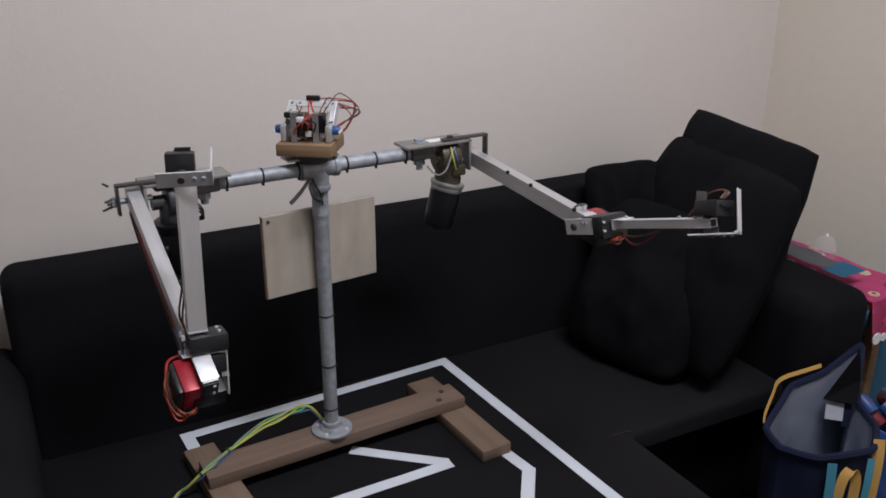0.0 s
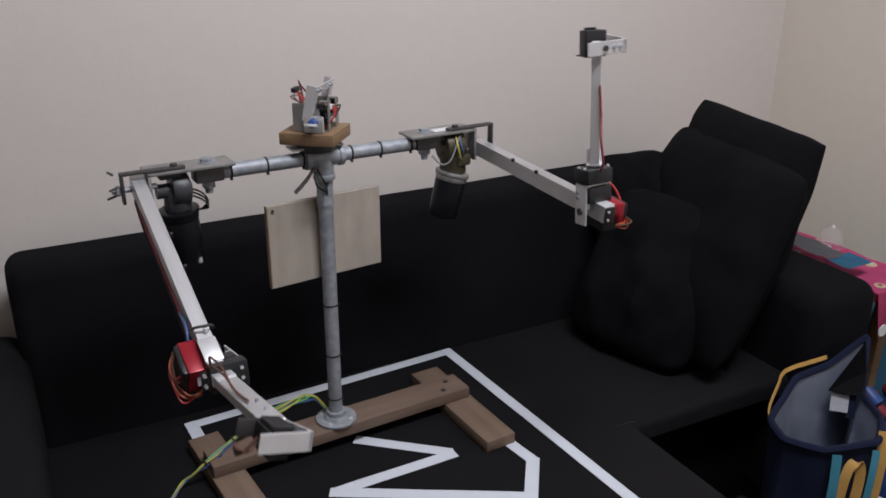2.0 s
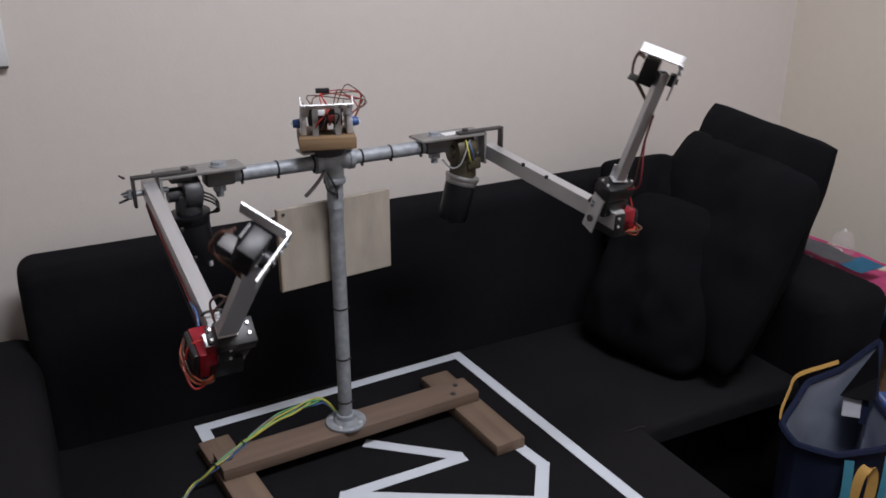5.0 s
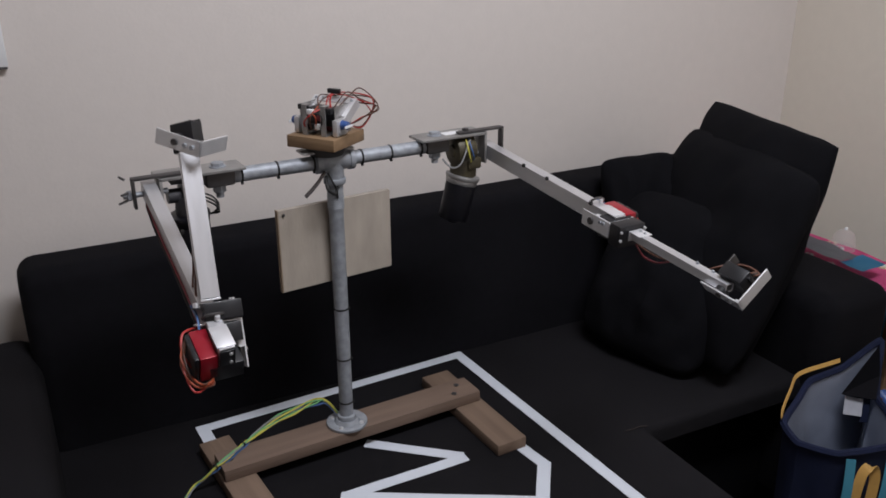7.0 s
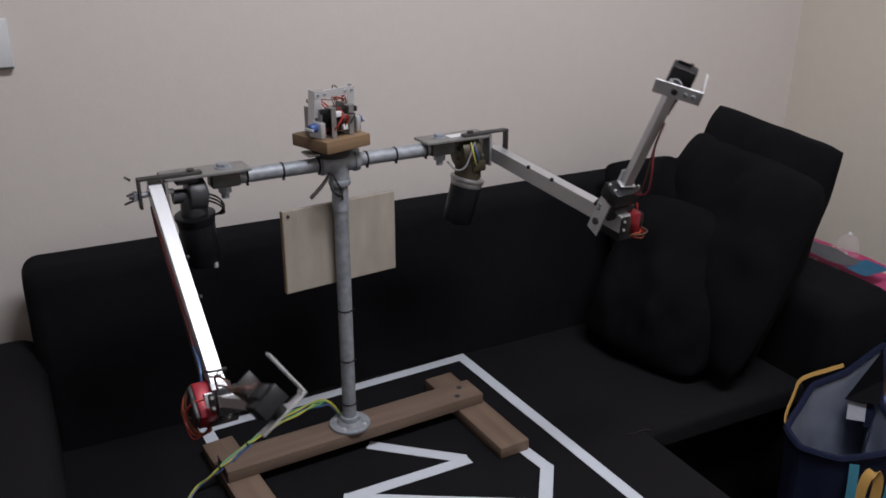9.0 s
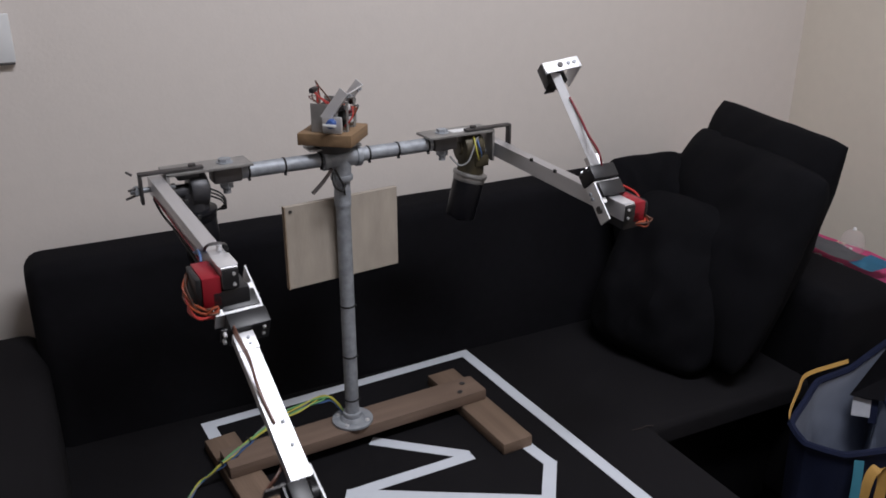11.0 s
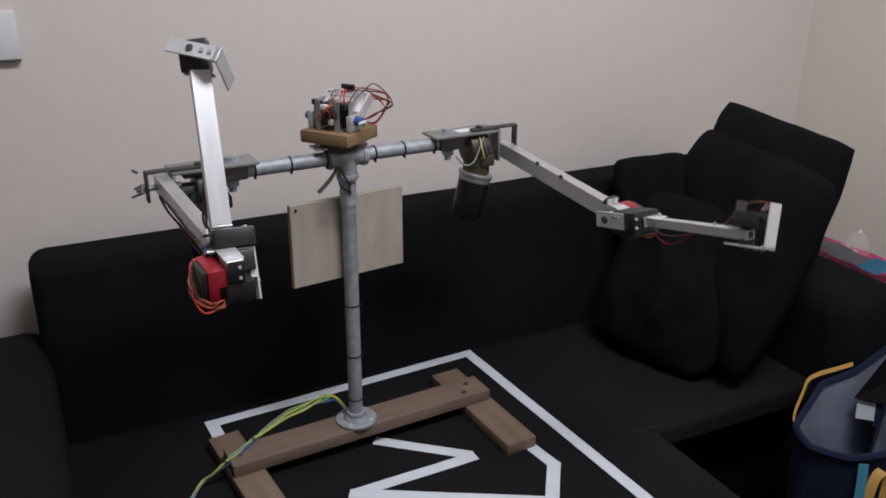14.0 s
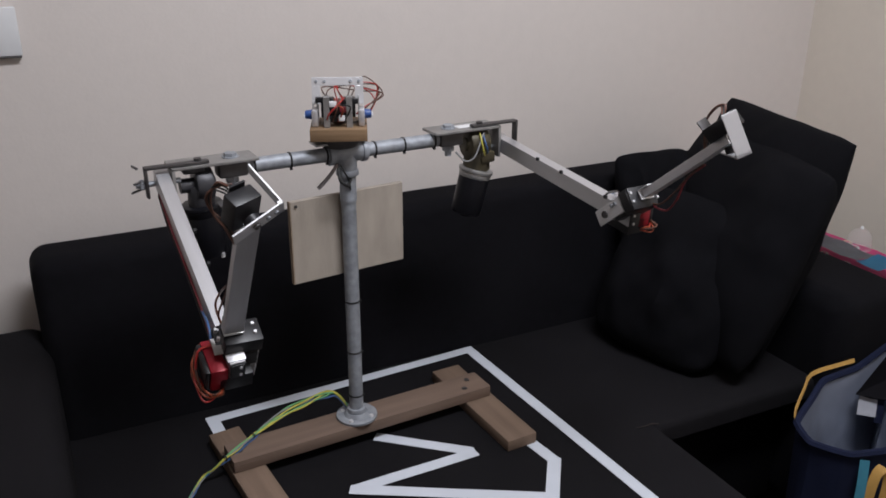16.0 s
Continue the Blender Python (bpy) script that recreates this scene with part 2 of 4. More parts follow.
def soft_box(x0, x1, y0, y1, z0, z1, r, puff=0.0, seed=0.0, cuts=14, seg=5):
    """An upholstered block: rounded edges, slightly uneven faces."""
    bm = box_bm(x0, x1, y0, y1, z0, z1, r, seg)
    for axis, lo, hi in ((0, x0, x1), (1, y0, y1), (2, z0, z1)):
        n = max(1, int((hi - lo) / 0.09))
        for i in range(1, n):
            co, no = [0, 0, 0], [0, 0, 0]
            co[axis], no[axis] = lo + (hi - lo) * i / n, 1
            bmesh.ops.bisect_plane(bm, geom=bm.verts[:] + bm.edges[:] + bm.faces[:], plane_co=co, plane_no=no)
    bm.normal_update()
    for v in bm.verts:
        n = noise.noise(Vector((v.co.x * 5 + seed, v.co.y * 5, v.co.z * 5)))
        v.co += v.normal * n * puff
    return bm


sofa = thing("sofa", ROOM, "black fabric corner sofa with a long seat, standing against the wall", "sofa")
part("seat_base", box_bm(-0.5, 1.02, -0.17, 0.40, 0.05, 0.3715, 0.004), FABRIC, sofa)
part("chaise_base", box_bm(-0.5, 0.50, -1.08, -0.172, 0.05, 0.3715, 0.004), FABRIC, sofa)


def seat_bm():
    """The L-shaped seat: a long part towards the room and a shallow part to the side, one rounded slab."""
    outline = [(-0.54, 0.30), (-0.54, -1.15), (0.572, -1.15), (0.572, -0.236), (1.03, -0.246), (1.03, 0.30)]
    bm = bmesh.new()
    low = [bm.verts.new((x, y, 0.372)) for x, y in outline]
    face = bm.faces.new(low)
    ext = bmesh.ops.extrude_face_region(bm, geom=[face])
    for v in ext["geom"]:
        if isinstance(v, bmesh.types.BMVert):
            v.co.z = SEAT
    rim = [e for e in bm.edges if all(v.co.z > 0.4 for v in e.verts) or abs(e.verts[0].co.z - e.verts[1].co.z) > 0.03]
    bmesh.ops.bevel(bm, geom=rim, offset=0.018, segments=4, profile=0.5, affect="EDGES")
    return bm


part("seat_cushion", seat_bm(), FABRIC_LIT, sofa, "flat black L-shaped seat cushion")


def back_bm():
    """The backrest: rounded top, its front leaning out towards the seat."""
    bm = soft_box(-0.535, 1.25, 0.29, 0.425, 0.1, SEAT + 0.362, 0.035, 0.003)
    for v in bm.verts:
        if v.co.y < 0.36:
            v.co.y -= max(0.0, SEAT + 0.33 - v.co.z) * 0.17
    return bm


part("backrest", back_bm(), FABRIC, sofa)
part("armrest", soft_box(-0.80, -0.520, -1.0, 0.40, 0.05, SEAT + 0.20, 0.045, 0.003), FABRIC_LIT, sofa)
part("armrest", soft_box(1.02, 1.247, -0.285, 0.42, 0.05, SEAT + 0.206, 0.045, 0.003), FABRIC, sofa)


def cushion(name, w, h, d, at, label, seed, ear=0.022, rounded=0.0):
    """A stuffed cushion, w wide, h high, d thick: ear is how far its edges curve in, rounded how far its corners are."""
    bm = bmesh.new()
    n = 30
    for side in (1, -1):
        g = []
        for i in range(n + 1):
            row = []
            for j in range(n + 1):
                u, v = math.sin((i / n - 0.5) * math.pi), math.sin((j / n - 0.5) * math.pi)
                fat = (max(0.0, (1 - abs(u) ** 2.3) * (1 - abs(v) ** 2.3))) ** 0.5
                px = 1 - ear * (1 - v * v) * u ** 4 - (0.03 + rounded) * abs(u * v) ** 4 - 0.012 * noise.noise(Vector((v * 2.5, seed, 3.0)))
                pz = 1 - ear * (1 - u * u) * v ** 4 - (0.03 + rounded) * abs(u * v) ** 4 - 0.012 * noise.noise(Vector((u * 2.5, seed, 8.0)))
                folds = noise.noise(Vector((u * 2.2 + seed, v * 2.2, side * 0.7))) * 0.026 + noise.noise(Vector((u * 5 + seed, v * 3, side))) * 0.012
                pucker = 0.006 * math.sin(14 * math.atan2(v, u) + seed) * (u * u + v * v) * (1 - fat)
                row.append(bm.verts.new((u * w / 2 * px, side * (d / 2 * fat + (folds + pucker) * fat), v * h / 2 * pz)))
            g.append(row)
        for i in range(n):
            for j in range(n):
                f = (g[i][j], g[i + 1][j], g[i + 1][j + 1], g[i][j + 1])
                bm.faces.new(f if side < 0 else f[::-1])
    bmesh.ops.remove_doubles(bm, verts=bm.verts[:], dist=0.0008)
    return solid(name, bm, CUSHION, label, "cushion", at=at, group="cushions on the sofa")


cushion("cushion", 0.51, 0.54, 0.19, pose(1.035, -0.01, SEAT + 0.285, -17, 0, -107), "big black fabric cushion leaning on the sofa arm", 1.0)
cushion("cushion", 0.53, 0.50, 0.19, pose(0.945, -0.035, SEAT + 0.258, -20, 0, -106), "black fabric cushion leaning on a bigger cushion", 5.0, 0.03, 0.05)
cushion("cushion", 0.21, 0.46, 0.15, pose(0.893, 0.118, SEAT + 0.222, -20, -3, -16), "soft black fabric cushion against the backrest", 9.0, 0.045, 0.06)
cushion("cushion", 0.34, 0.40, 0.17, pose(0.815, -0.025, SEAT + 0.185, -26, 4, -76), "small black fabric cushion in front of the others", 14.0, 0.01, 0.12)

# ---- robot ----
robot = thing("robot", pose(0, 0, SEAT), "home-made two-armed robot of pipes, timber and servos standing on the sofa", "robot")
H1, H2 = 0.0248, 0.0496
POLE_R, TEE_Z = 0.01345, 0.590
beam = part("base_beam", box_bm(-0.259, 0.295, -0.0335, 0.0335, H1, H2, 0.0025), TIMBER, robot, "weathered brown timber beam")
for x, y in ((0.262, 0.012), (0.240, -0.016), (-0.238, -0.002)):
    part("bolt", cyl_bm((x, y, H2 - 0.001), (x, y, H2 + 0.0012), 0.0058, seg=14), DARKSTEEL, beam)
for x, turn, fw in ((0.2687, 0.0, 0.0675), (-0.232, 2.5, 0.062)):
    foot = part("base_foot", box_bm(-fw / 2, fw / 2, -0.192, 0.1165, 0, H1, 0.0025), TIMBER_Y, robot, "weathered brown timber foot")
    foot.matrix_local = pose(x, 0, 0, 0, 0, turn)

flange_bm = cyl_bm((0, 0, H2), (0, 0, H2 + 0.006), 0.0404, seg=40, bevel=0.0012)
cyl_bm((0, 0, H2 + 0.005), (0, 0, H2 + 0.013), 0.026, 0.021, 32, bm=flange_bm)
cyl_bm((0, 0, H2 + 0.012), (0, 0, H2 + 0.022), 0.0195, 0.0185, 32, 0.001, bm=flange_bm)
flange = part("floor_flange", flange_bm, GALV, robot, "round galvanised pipe flange")
for k in range(4):
    a = radians(45 + 90 * k)
    sx, sy = 0.031 * math.cos(a), 0.031 * math.sin(a)
    part("screw", cyl_bm((sx, sy, H2 + 0.0055), (sx, sy, H2 + 0.0085), 0.005, 0.0035, 12), ALU_BRIGHT, flange)
pole = part("pole", cyl_bm((0, 0, H2 + 0.01), (0, 0, 0.57), POLE_R, seg=32), GALV, robot, "galvanised steel pipe")
for z in (0.100, 0.196, 0.303):
    part("cable_tie", ring_bm((0, 0, z), (0, 0, 1), POLE_R, 0.0012), RUBBER, pole)
    part("tie_lock", box_bm(0.0095, 0.014, -0.011, -0.0075, z - 0.0018, z + 0.002), RUBBER, pole)
sleeve_bm = cyl_bm((0, 0, 0.500), (0, 0, 0.548), POLE_R + 0.0012, seg=32)
sleeve = part("threaded_end", sleeve_bm, GALV, robot, "bright threaded pipe end")
for k in range(7):
    part("thread", ring_bm((0, 0, 0.504 + k * 0.0035), (0, 0, 1), POLE_R + 0.001, 0.0009), GALV, sleeve)

tee_bm = cyl_bm((-0.030, 0, TEE_Z), (0.030, 0, TEE_Z), 0.0175, seg=32)
cyl_bm((0, 0, 0.556), (0, 0, TEE_Z), 0.0175, seg=32, bm=tee_bm)
for s in (-1, 1):
    cyl_bm((s * 0.026, 0, TEE_Z), (s * 0.036, 0, TEE_Z), 0.0198, seg=32, bevel=0.0015, bm=tee_bm)
cyl_bm((0, 0, 0.549), (0, 0, 0.559), 0.0198, seg=32, bevel=0.0015, bm=tee_bm)
part("pipe_tee", tee_bm, GALV, robot, "galvanised pipe tee")
for s in (-1, 1):
    bar = part("crossbar_pipe", cyl_bm((s * 0.03, 0, TEE_Z), (s * 0.222, 0, TEE_Z), POLE_R - 0.0008, seg=32), GALV, robot, "galvanised steel pipe")
    for x in ((0.040, 0.105, 0.168) if s < 0 else (0.052, 0.110, 0.172)):
        part("cable_tie", ring_bm((s * x, 0, TEE_Z), (1, 0, 0), POLE_R - 0.0006, 0.0012), RUBBER, bar)
        part("tie_lock", box_bm(s * x - 0.002, s * x + 0.002, -0.009, -0.005, TEE_Z - 0.0155, TEE_Z - 0.0115), RUBBER, bar)

panel = part("back_panel", box_bm(-0.1135, 0.1135, -0.005, 0.005, -0.078, 0.078, 0.0008), PLY, robot, "pale plywood panel behind the pole", smooth=False)
panel.matrix_local = pose(0.007, 0.0215, 0.4328, 0, 0, 3.7)
part("screw", cyl_bm((-0.104, -0.0045, 0.069), (-0.104, -0.007, 0.069), 0.003, seg=10), DARKSTEEL, panel)
part("panel_edge", box_bm(-0.1150, -0.1132, -0.0052, 0.0052, -0.0782, 0.0782), PLY_EDGE, panel, "darker plywood edge", smooth=False)

SHOULDER = {-1: (-0.318, -0.011, 0.589), 1: (0.3215, -0.002, 0.568)}     # shoulder pivots


def shoulder(s):
    """The bracket, clamp and geared motor of one shoulder; s is the side."""
    zt = 0.604
    SHY, SHZ = SHOULDER[s][1], SHOULDER[s][2] + 0.008
    plate = part("shoulder_plate", box_bm(min(s * 0.165, s * 0.305), max(s * 0.165, s * 0.305), -0.027, 0.027, zt, zt + 0.005, 0.0008), STEEL, robot, "flat bare steel bracket")
    bx = s * 0.205
    part("bolt_head", cyl_bm((bx, 0.0, zt + 0.005), (bx, 0.0, zt + 0.012), 0.0105, seg=6), GALV, plate)
    part("washer", cyl_bm((bx, 0.0, zt + 0.0045), (bx, 0.0, zt + 0.0065), 0.014, seg=24), GALV, plate)
    clamp = box_bm(bx - 0.024, bx + 0.024, -0.017, 0.017, zt - 0.026, zt - 0.001, 0.004)
    part("clamp_block", clamp, DARKSTEEL, plate)
    nut = cyl_bm((bx, 0, zt - 0.038), (bx, 0, zt - 0.025), 0.011, seg=6, bevel=0.001)
    cyl_bm((bx, 0, zt - 0.047), (bx, 0, zt - 0.036), 0.0065, seg=14, bm=nut)
    part("clamp_nut", nut, GALV, plate)
    web = box_bm(min(s * 0.300, s * 0.305), max(s * 0.300, s * 0.305), -0.027, 0.027, 0.548, zt + 0.004, 0.0008)
    part("side_web", web, STEEL, plate)
    hook = box_bm(min(s * 0.245, s * 0.345), max(s * 0.245, s * 0.345), -0.024, -0.010, zt + 0.006, zt + 0.0105, 0.001)
    box_bm(min(s * 0.3405, s * 0.345), max(s * 0.3405, s * 0.345), -0.024, -0.010, 0.565, zt + 0.010, 0.001, bm=hook)
    part("hook_bar", hook, DARKSTEEL, plate, "dark bent steel strap")
    part("hook_bolt", cyl_bm((s * 0.262, -0.017, zt + 0.010), (s * 0.262, -0.017, zt + 0.015), 0.006, seg=6), DARKSTEEL, plate)
    axle = cyl_bm((s * 0.29, SHY, SHZ - 0.012), (s * 0.358, SHY, SHZ - 0.012), 0.0045, seg=14)
    cyl_bm((s * 0.346, SHY, SHZ - 0.012), (s * 0.352, SHY, SHZ - 0.012), 0.0085, seg=6, bm=axle)
    part("axle", axle, GALV, plate)
    # geared motor hanging under the plate
    if s > 0:
        top, low = Vector((0.268, 0.000, 0.522)), Vector((0.246, 0.002, 0.436))
        gear = cyl_bm((0.243, 0.0, 0.574), (0.285, 0.0, 0.574), 0.029, seg=28, bevel=0.005)
        cyl_bm((0.268, -0.002, 0.575), top, 0.024, 0.026, 24, 0.003, bm=gear)
        cyl_bm((0.240, 0.0, 0.574), (0.246, 0.0, 0.574), 0.012, 0.016, 18, 0.001, bm=gear)
        box_bm(0.262, 0.292, -0.030, -0.018, 0.540, 0.562, 0.004, bm=gear)
    else:
        top, low = Vector((-0.258, 0.002, 0.536)), Vector((-0.251, 0.004, 0.448))
        gear = cyl_bm((-0.268, 0.0, 0.571), (-0.238, 0.0, 0.571), 0.0275, seg=32, bevel=0.005)
        cyl_bm((-0.240, 0.0, 0.571), (-0.234, 0.0, 0.571), 0.016, 0.012, 20, 0.001, bm=gear)
        cyl_bm((-0.290, 0.0, 0.571), (-0.266, 0.0, 0.571), 0.012, seg=16, bm=gear)
        cyl_bm((-0.258, 0.0, 0.571), top, 0.020, 0.022, 24, 0.003, bm=gear)
    box_bm(min(s * 0.25, s * 0.285), max(s * 0.25, s * 0.285), -0.014, 0.018, 0.592, zt - 0.0005, 0.003, bm=gear)
    motor = part("gear_housing", gear, BRASS if s > 0 else GEAR_DARK, robot, "stained cast gear housing" if s > 0 else "dark cast gear housing")
    along = (low - top).normalized()
    rim = cyl_bm(top - along * 0.002, top + along * 0.006, 0.0335, seg=36, bevel=0.002)
    cyl_bm(top + along * 0.006, top + along * 0.016, 0.0315, 0.0305, 36, 0.001, bm=rim)
    part("motor_flange", rim, STEEL if s > 0 else MOTOR, motor)
    can = cyl_bm(low, top + along * 0.012, 0.0285, 0.0300, 36, 0.004)
    cyl_bm(low + along * 0.006, low, 0.008, 0.010, 16, bm=can)
    part("motor_can", can, MOTOR, motor, "black cylindrical motor body")
    nub = low - along * 0.006 + Vector((0.014, -0.024, 0.0))
    if s < 0:
        part("can_screw", cyl_bm(nub, nub + along * 0.008, 0.0036, seg=12), ALU_BRIGHT, motor)
    if s > 0:
        part("motor_lead", wire_bm([(0.215, -0.012, 0.565), (0.226, -0.028, 0.550), (0.240, -0.036, 0.556), (0.252, -0.034, 0.575), (0.262, -0.028, 0.592), (0.272, -0.020, 0.597)], 0.0018), WHITE_WIRE, motor)
        part("motor_lead", wire_bm([(0.262, -0.020, 0.598), (0.258, -0.034, 0.585), (0.262, -0.036, 0.566), (0.268, -0.030, 0.556)], 0.0016), YELLOW_WIRE, motor)
        part("motor_lead", wire_bm([(0.270, -0.018, 0.598), (0.266, -0.033, 0.584), (0.270, -0.035, 0.570), (0.274, -0.030, 0.560)], 0.0016), BLUE_WIRE, motor)
        part("sticker", box_bm(0.222, 0.262, -0.012, 0.010, zt + 0.0051, zt + 0.0055), WHITE_PL, plate, "worn white paper sticker")
    if s < 0:
        for k in range(3):
            part("motor_lead", wire_bm([(-0.236, -0.012, 0.572 - 0.006 * k), (-0.222, -0.022, 0.565 - 0.006 * k), (-0.214, -0.018, 0.548 - 0.005 * k), (-0.226, -0.012, 0.535), (-0.245, -0.014, 0.535)], 0.0016), RUBBER, motor)
        for k, (dy, dz) in enumerate(((0.004, 0.018), (-0.008, 0.0), (0.0, -0.014))):
            part("terminal_screw", cyl_bm((-0.352, SHY + dy, SHZ - 0.005 + dz), (-0.360 - 0.003 * k, SHY + dy * 2, SHZ - 0.005 + dz * 1.3), 0.0022, 0.0018, 8), DARKSTEEL, plate)


shoulder(-1)
shoulder(1)


def servo_bm(cx, cy, cz, w, l, h, bm=None):
    bm = box_bm(cx - w / 2, cx + w / 2, cy - l / 2, cy + l / 2, cz - h / 2, cz + h / 2, 0.0015, bm=bm)
    return bm


UP, EL, FB, WR = 0.388, 0.351, 0.073, 0.262      # tube length, elbow, forearm start, wrist along each arm


def tube_bm(w, h, y0, y1, wall=0.0018):
    """A square tube along y, open at its ends."""
    bm = box_bm(-w / 2, w / 2, -y1, -y0, h / 2 - wall, h / 2, 0.0004, 1)
    box_bm(-w / 2, w / 2, -y1, -y0, -h / 2, -h / 2 + wall, 0.0004, 1, bm=bm)
    for s in (-1, 1):
        box_bm(min(s * w / 2, s * (w / 2 - wall)), max(s * w / 2, s * (w / 2 - wall)), -y1, -y0, -h / 2 + wall, h / 2 - wall, bm=bm)
    return bm


def arm(s):
    """Upper arm, elbow bracket, forearm, wrist servo and hand bracket of one side, each in its own pivot's space."""
    upper = part("upper_arm", tube_bm(0.0205, 0.0275, -0.012, UP), ALU, robot, "square aluminium tube upper arm", smooth=False)
    part("tube_plug", box_bm(-0.0100, 0.0100, -UP - 0.0025, -UP - 0.0002, -0.0135, 0.0115, 0.0006), BLACK, upper, "black servo face closing the tube")
    for z in (-0.008, 0.006):
        part("face_screw", cyl_bm((-s * 0.004, -UP - 0.002, z), (-s * 0.004, -UP - 0.0045, z), 0.0022, seg=10), ALU_BRIGHT, upper)
    lift = 0.013 if s > 0 else 0.0                  # the servos sit level with the tube on one side, lower on the other
    red = servo_bm(s * 0.0225, -0.360, -0.016 + lift, 0.023, 0.054, 0.040 - lift * 0.5)
    part("elbow_servo", red, RED, upper, "red metal servo")
    cap = servo_bm(s * 0.037, -0.360, -0.016 + lift, 0.006, 0.048, 0.038 - lift * 0.5)
    box_bm(min(s * 0.034, s * 0.041), max(s * 0.034, s * 0.041), -0.386, -0.352, -0.024 + lift, 0.004 + lift * 0.5, 0.002, bm=cap)
    part("servo_cap", cap, BLACK, upper)
    part("servo_body", servo_bm(s * lift * 0.6, -0.360, -0.029 + lift, 0.046 - lift, 0.054, 0.026), BLACK, upper, "black servo body")
    part("end_plate", box_bm(-0.012, 0.012, -0.385, -0.345, 0.0138, 0.0150, 0.0003), ALU_BRIGHT, upper)
    for y in (0.14, 0.21, 0.33):
        part("tie_knot", box_bm(-s * 0.013 - 0.002, -s * 0.013 + 0.002, -y - 0.002, -y + 0.003, 0.013, 0.0185), RUBBER, upper)
    part("cable_clip", wire_bm([(-0.013, -0.325, 0.014), (-0.010, -0.330, 0.022), (0.0, -0.332, 0.024), (0.012, -0.330, 0.020), (0.016, -0.326, 0.010)], 0.002), DARKSTEEL, upper)
    part("clip_screw", cyl_bm((0.004, -0.334, 0.015), (0.004, -0.334, 0.022), 0.004, 0.0035, 12), ALU_BRIGHT, upper)
    loom = random.Random(40 + s)
    for k, mat in enumerate((ORANGE_WIRE, BROWN_WIRE, ORANGE_WIRE, RED_WIRE, BROWN_WIRE, ORANGE_WIRE)):
        w = lambda a: loom.uniform(-a, a)
        part("servo_wire", wire_bm([(s * 0.034, -0.335 + w(0.006), 0.000), (s * (0.044 + w(0.003)), -0.345 + w(0.004), -0.012 + w(0.004)), (s * (0.046 + w(0.006)), -0.366 + w(0.008), -0.026 + lift + w(0.006)), (s * (0.040 + w(0.006)), -0.388 + w(0.008), -0.034 + lift + w(0.007)), (s * (0.026 + w(0.006)), -0.394 + w(0.004), -0.036 + lift + w(0.006)), (s * 0.016, -0.384, -0.038 + lift + w(0.003))], 0.0014), mat, upper)
    part("arm_cable", wire_bm([(s * 0.010, -0.02, -0.014), (s * 0.013, -0.09, -0.016), (s * 0.0125, -0.16, -0.015), (s * 0.0135, -0.24, -0.016), (s * 0.016, -0.33, -0.014)], 0.0020), RUBBER, upper)
    for k in range(2):
        part("arm_cable", wire_bm([(s * 0.0135, -0.27 - 0.01 * k, -0.008), (s * 0.0155, -0.30, 0.002 + 0.004 * k), (s * 0.018, -0.322, 0.010), (s * 0.020, -0.334, 0.004)], 0.0018), BLUE_WIRE, upper)
    part("arm_cable", wire_bm([(s * 0.010, -0.02, -0.010), (s * 0.0125, -0.11, -0.006), (s * 0.012, -0.2, -0.009), (s * 0.0135, -0.27, -0.006), (s * 0.016, -0.34, -0.012)], 0.0016), RED_DARK, upper)

    i = -s                                          # the inner side
    e = 0.0330 if s < 0 else 0.0255                 # the bracket's leg
    elbow = box_bm(min(i * e, i * (e + 0.0025)), max(i * e, i * (e + 0.0025)), -0.044, 0.022, -0.013, 0.013, 0.0006)
    box_bm(min(i * (e + 0.0025), -i * 0.024), max(i * (e + 0.0025), -i * 0.024), -0.0445, -0.042, -0.013, 0.013, 0.0006, bm=elbow)
    for z in (-0.013, 0.0118):
        box_bm(min(i * (e - 0.007), i * e), max(i * (e - 0.007), i * e), -0.042, -0.006, z, z + 0.0012, bm=elbow)
    box_bm(min(i * e, -i * 0.024), max(i * e, -i * 0.024), -0.042, -0.034, 0.0118, 0.013, bm=elbow)
    elbow_part = part("elbow_bracket", elbow, ALU_BRIGHT, robot, "bent aluminium elbow bracket", smooth=False)
    part("horn_screw", cyl_bm((i * (e + 0.002), 0.0, 0.0), (i * (e + 0.0055), 0.0, 0.0), 0.006, seg=14), DARKSTEEL, elbow_part)
    for dy in (-0.030, -0.022):
        part("rivet", cyl_bm((i * (e + 0.002), dy, 0.006), (i * (e + 0.0045), dy, 0.006), 0.003, seg=10), GALV, elbow_part)
    part("roll_servo", servo_bm(i * (e - 0.0235), -0.028, -0.002, 0.046, 0.026, 0.034), BLACK, elbow_part, "black servo")
    part("roll_servo_face", servo_bm(i * (e - 0.0215), -0.058, -0.002, 0.050, 0.024, 0.036), BLACK, elbow_part, "black servo")
    for dx in (-0.021, 0.027):
        part("servo_ear", box_bm(i * 0.003 + dx - 0.006, i * 0.003 + dx + 0.002, -0.066, -0.0635, -0.012, 0.012, 0.0005), BLACK, elbow_part)
        for z in (-0.007, 0.007):
            part("ear_screw", cyl_bm((i * 0.003 + dx - 0.002, -0.0655, z), (i * 0.003 + dx - 0.002, -0.0725, z), 0.0026, 0.0022, 10), ALU_BRIGHT, elbow_part)
    part("servo_wire", wire_bm([(s * 0.018, -0.04, 0.006), (s * 0.040, -0.035, 0.004), (s * 0.046, -0.01, -0.012), (s * 0.036, 0.012, -0.02)], 0.0018), RED_WIRE, elbow_part)

    wide = {-1: 0.0250, 1: 0.0148}[s]
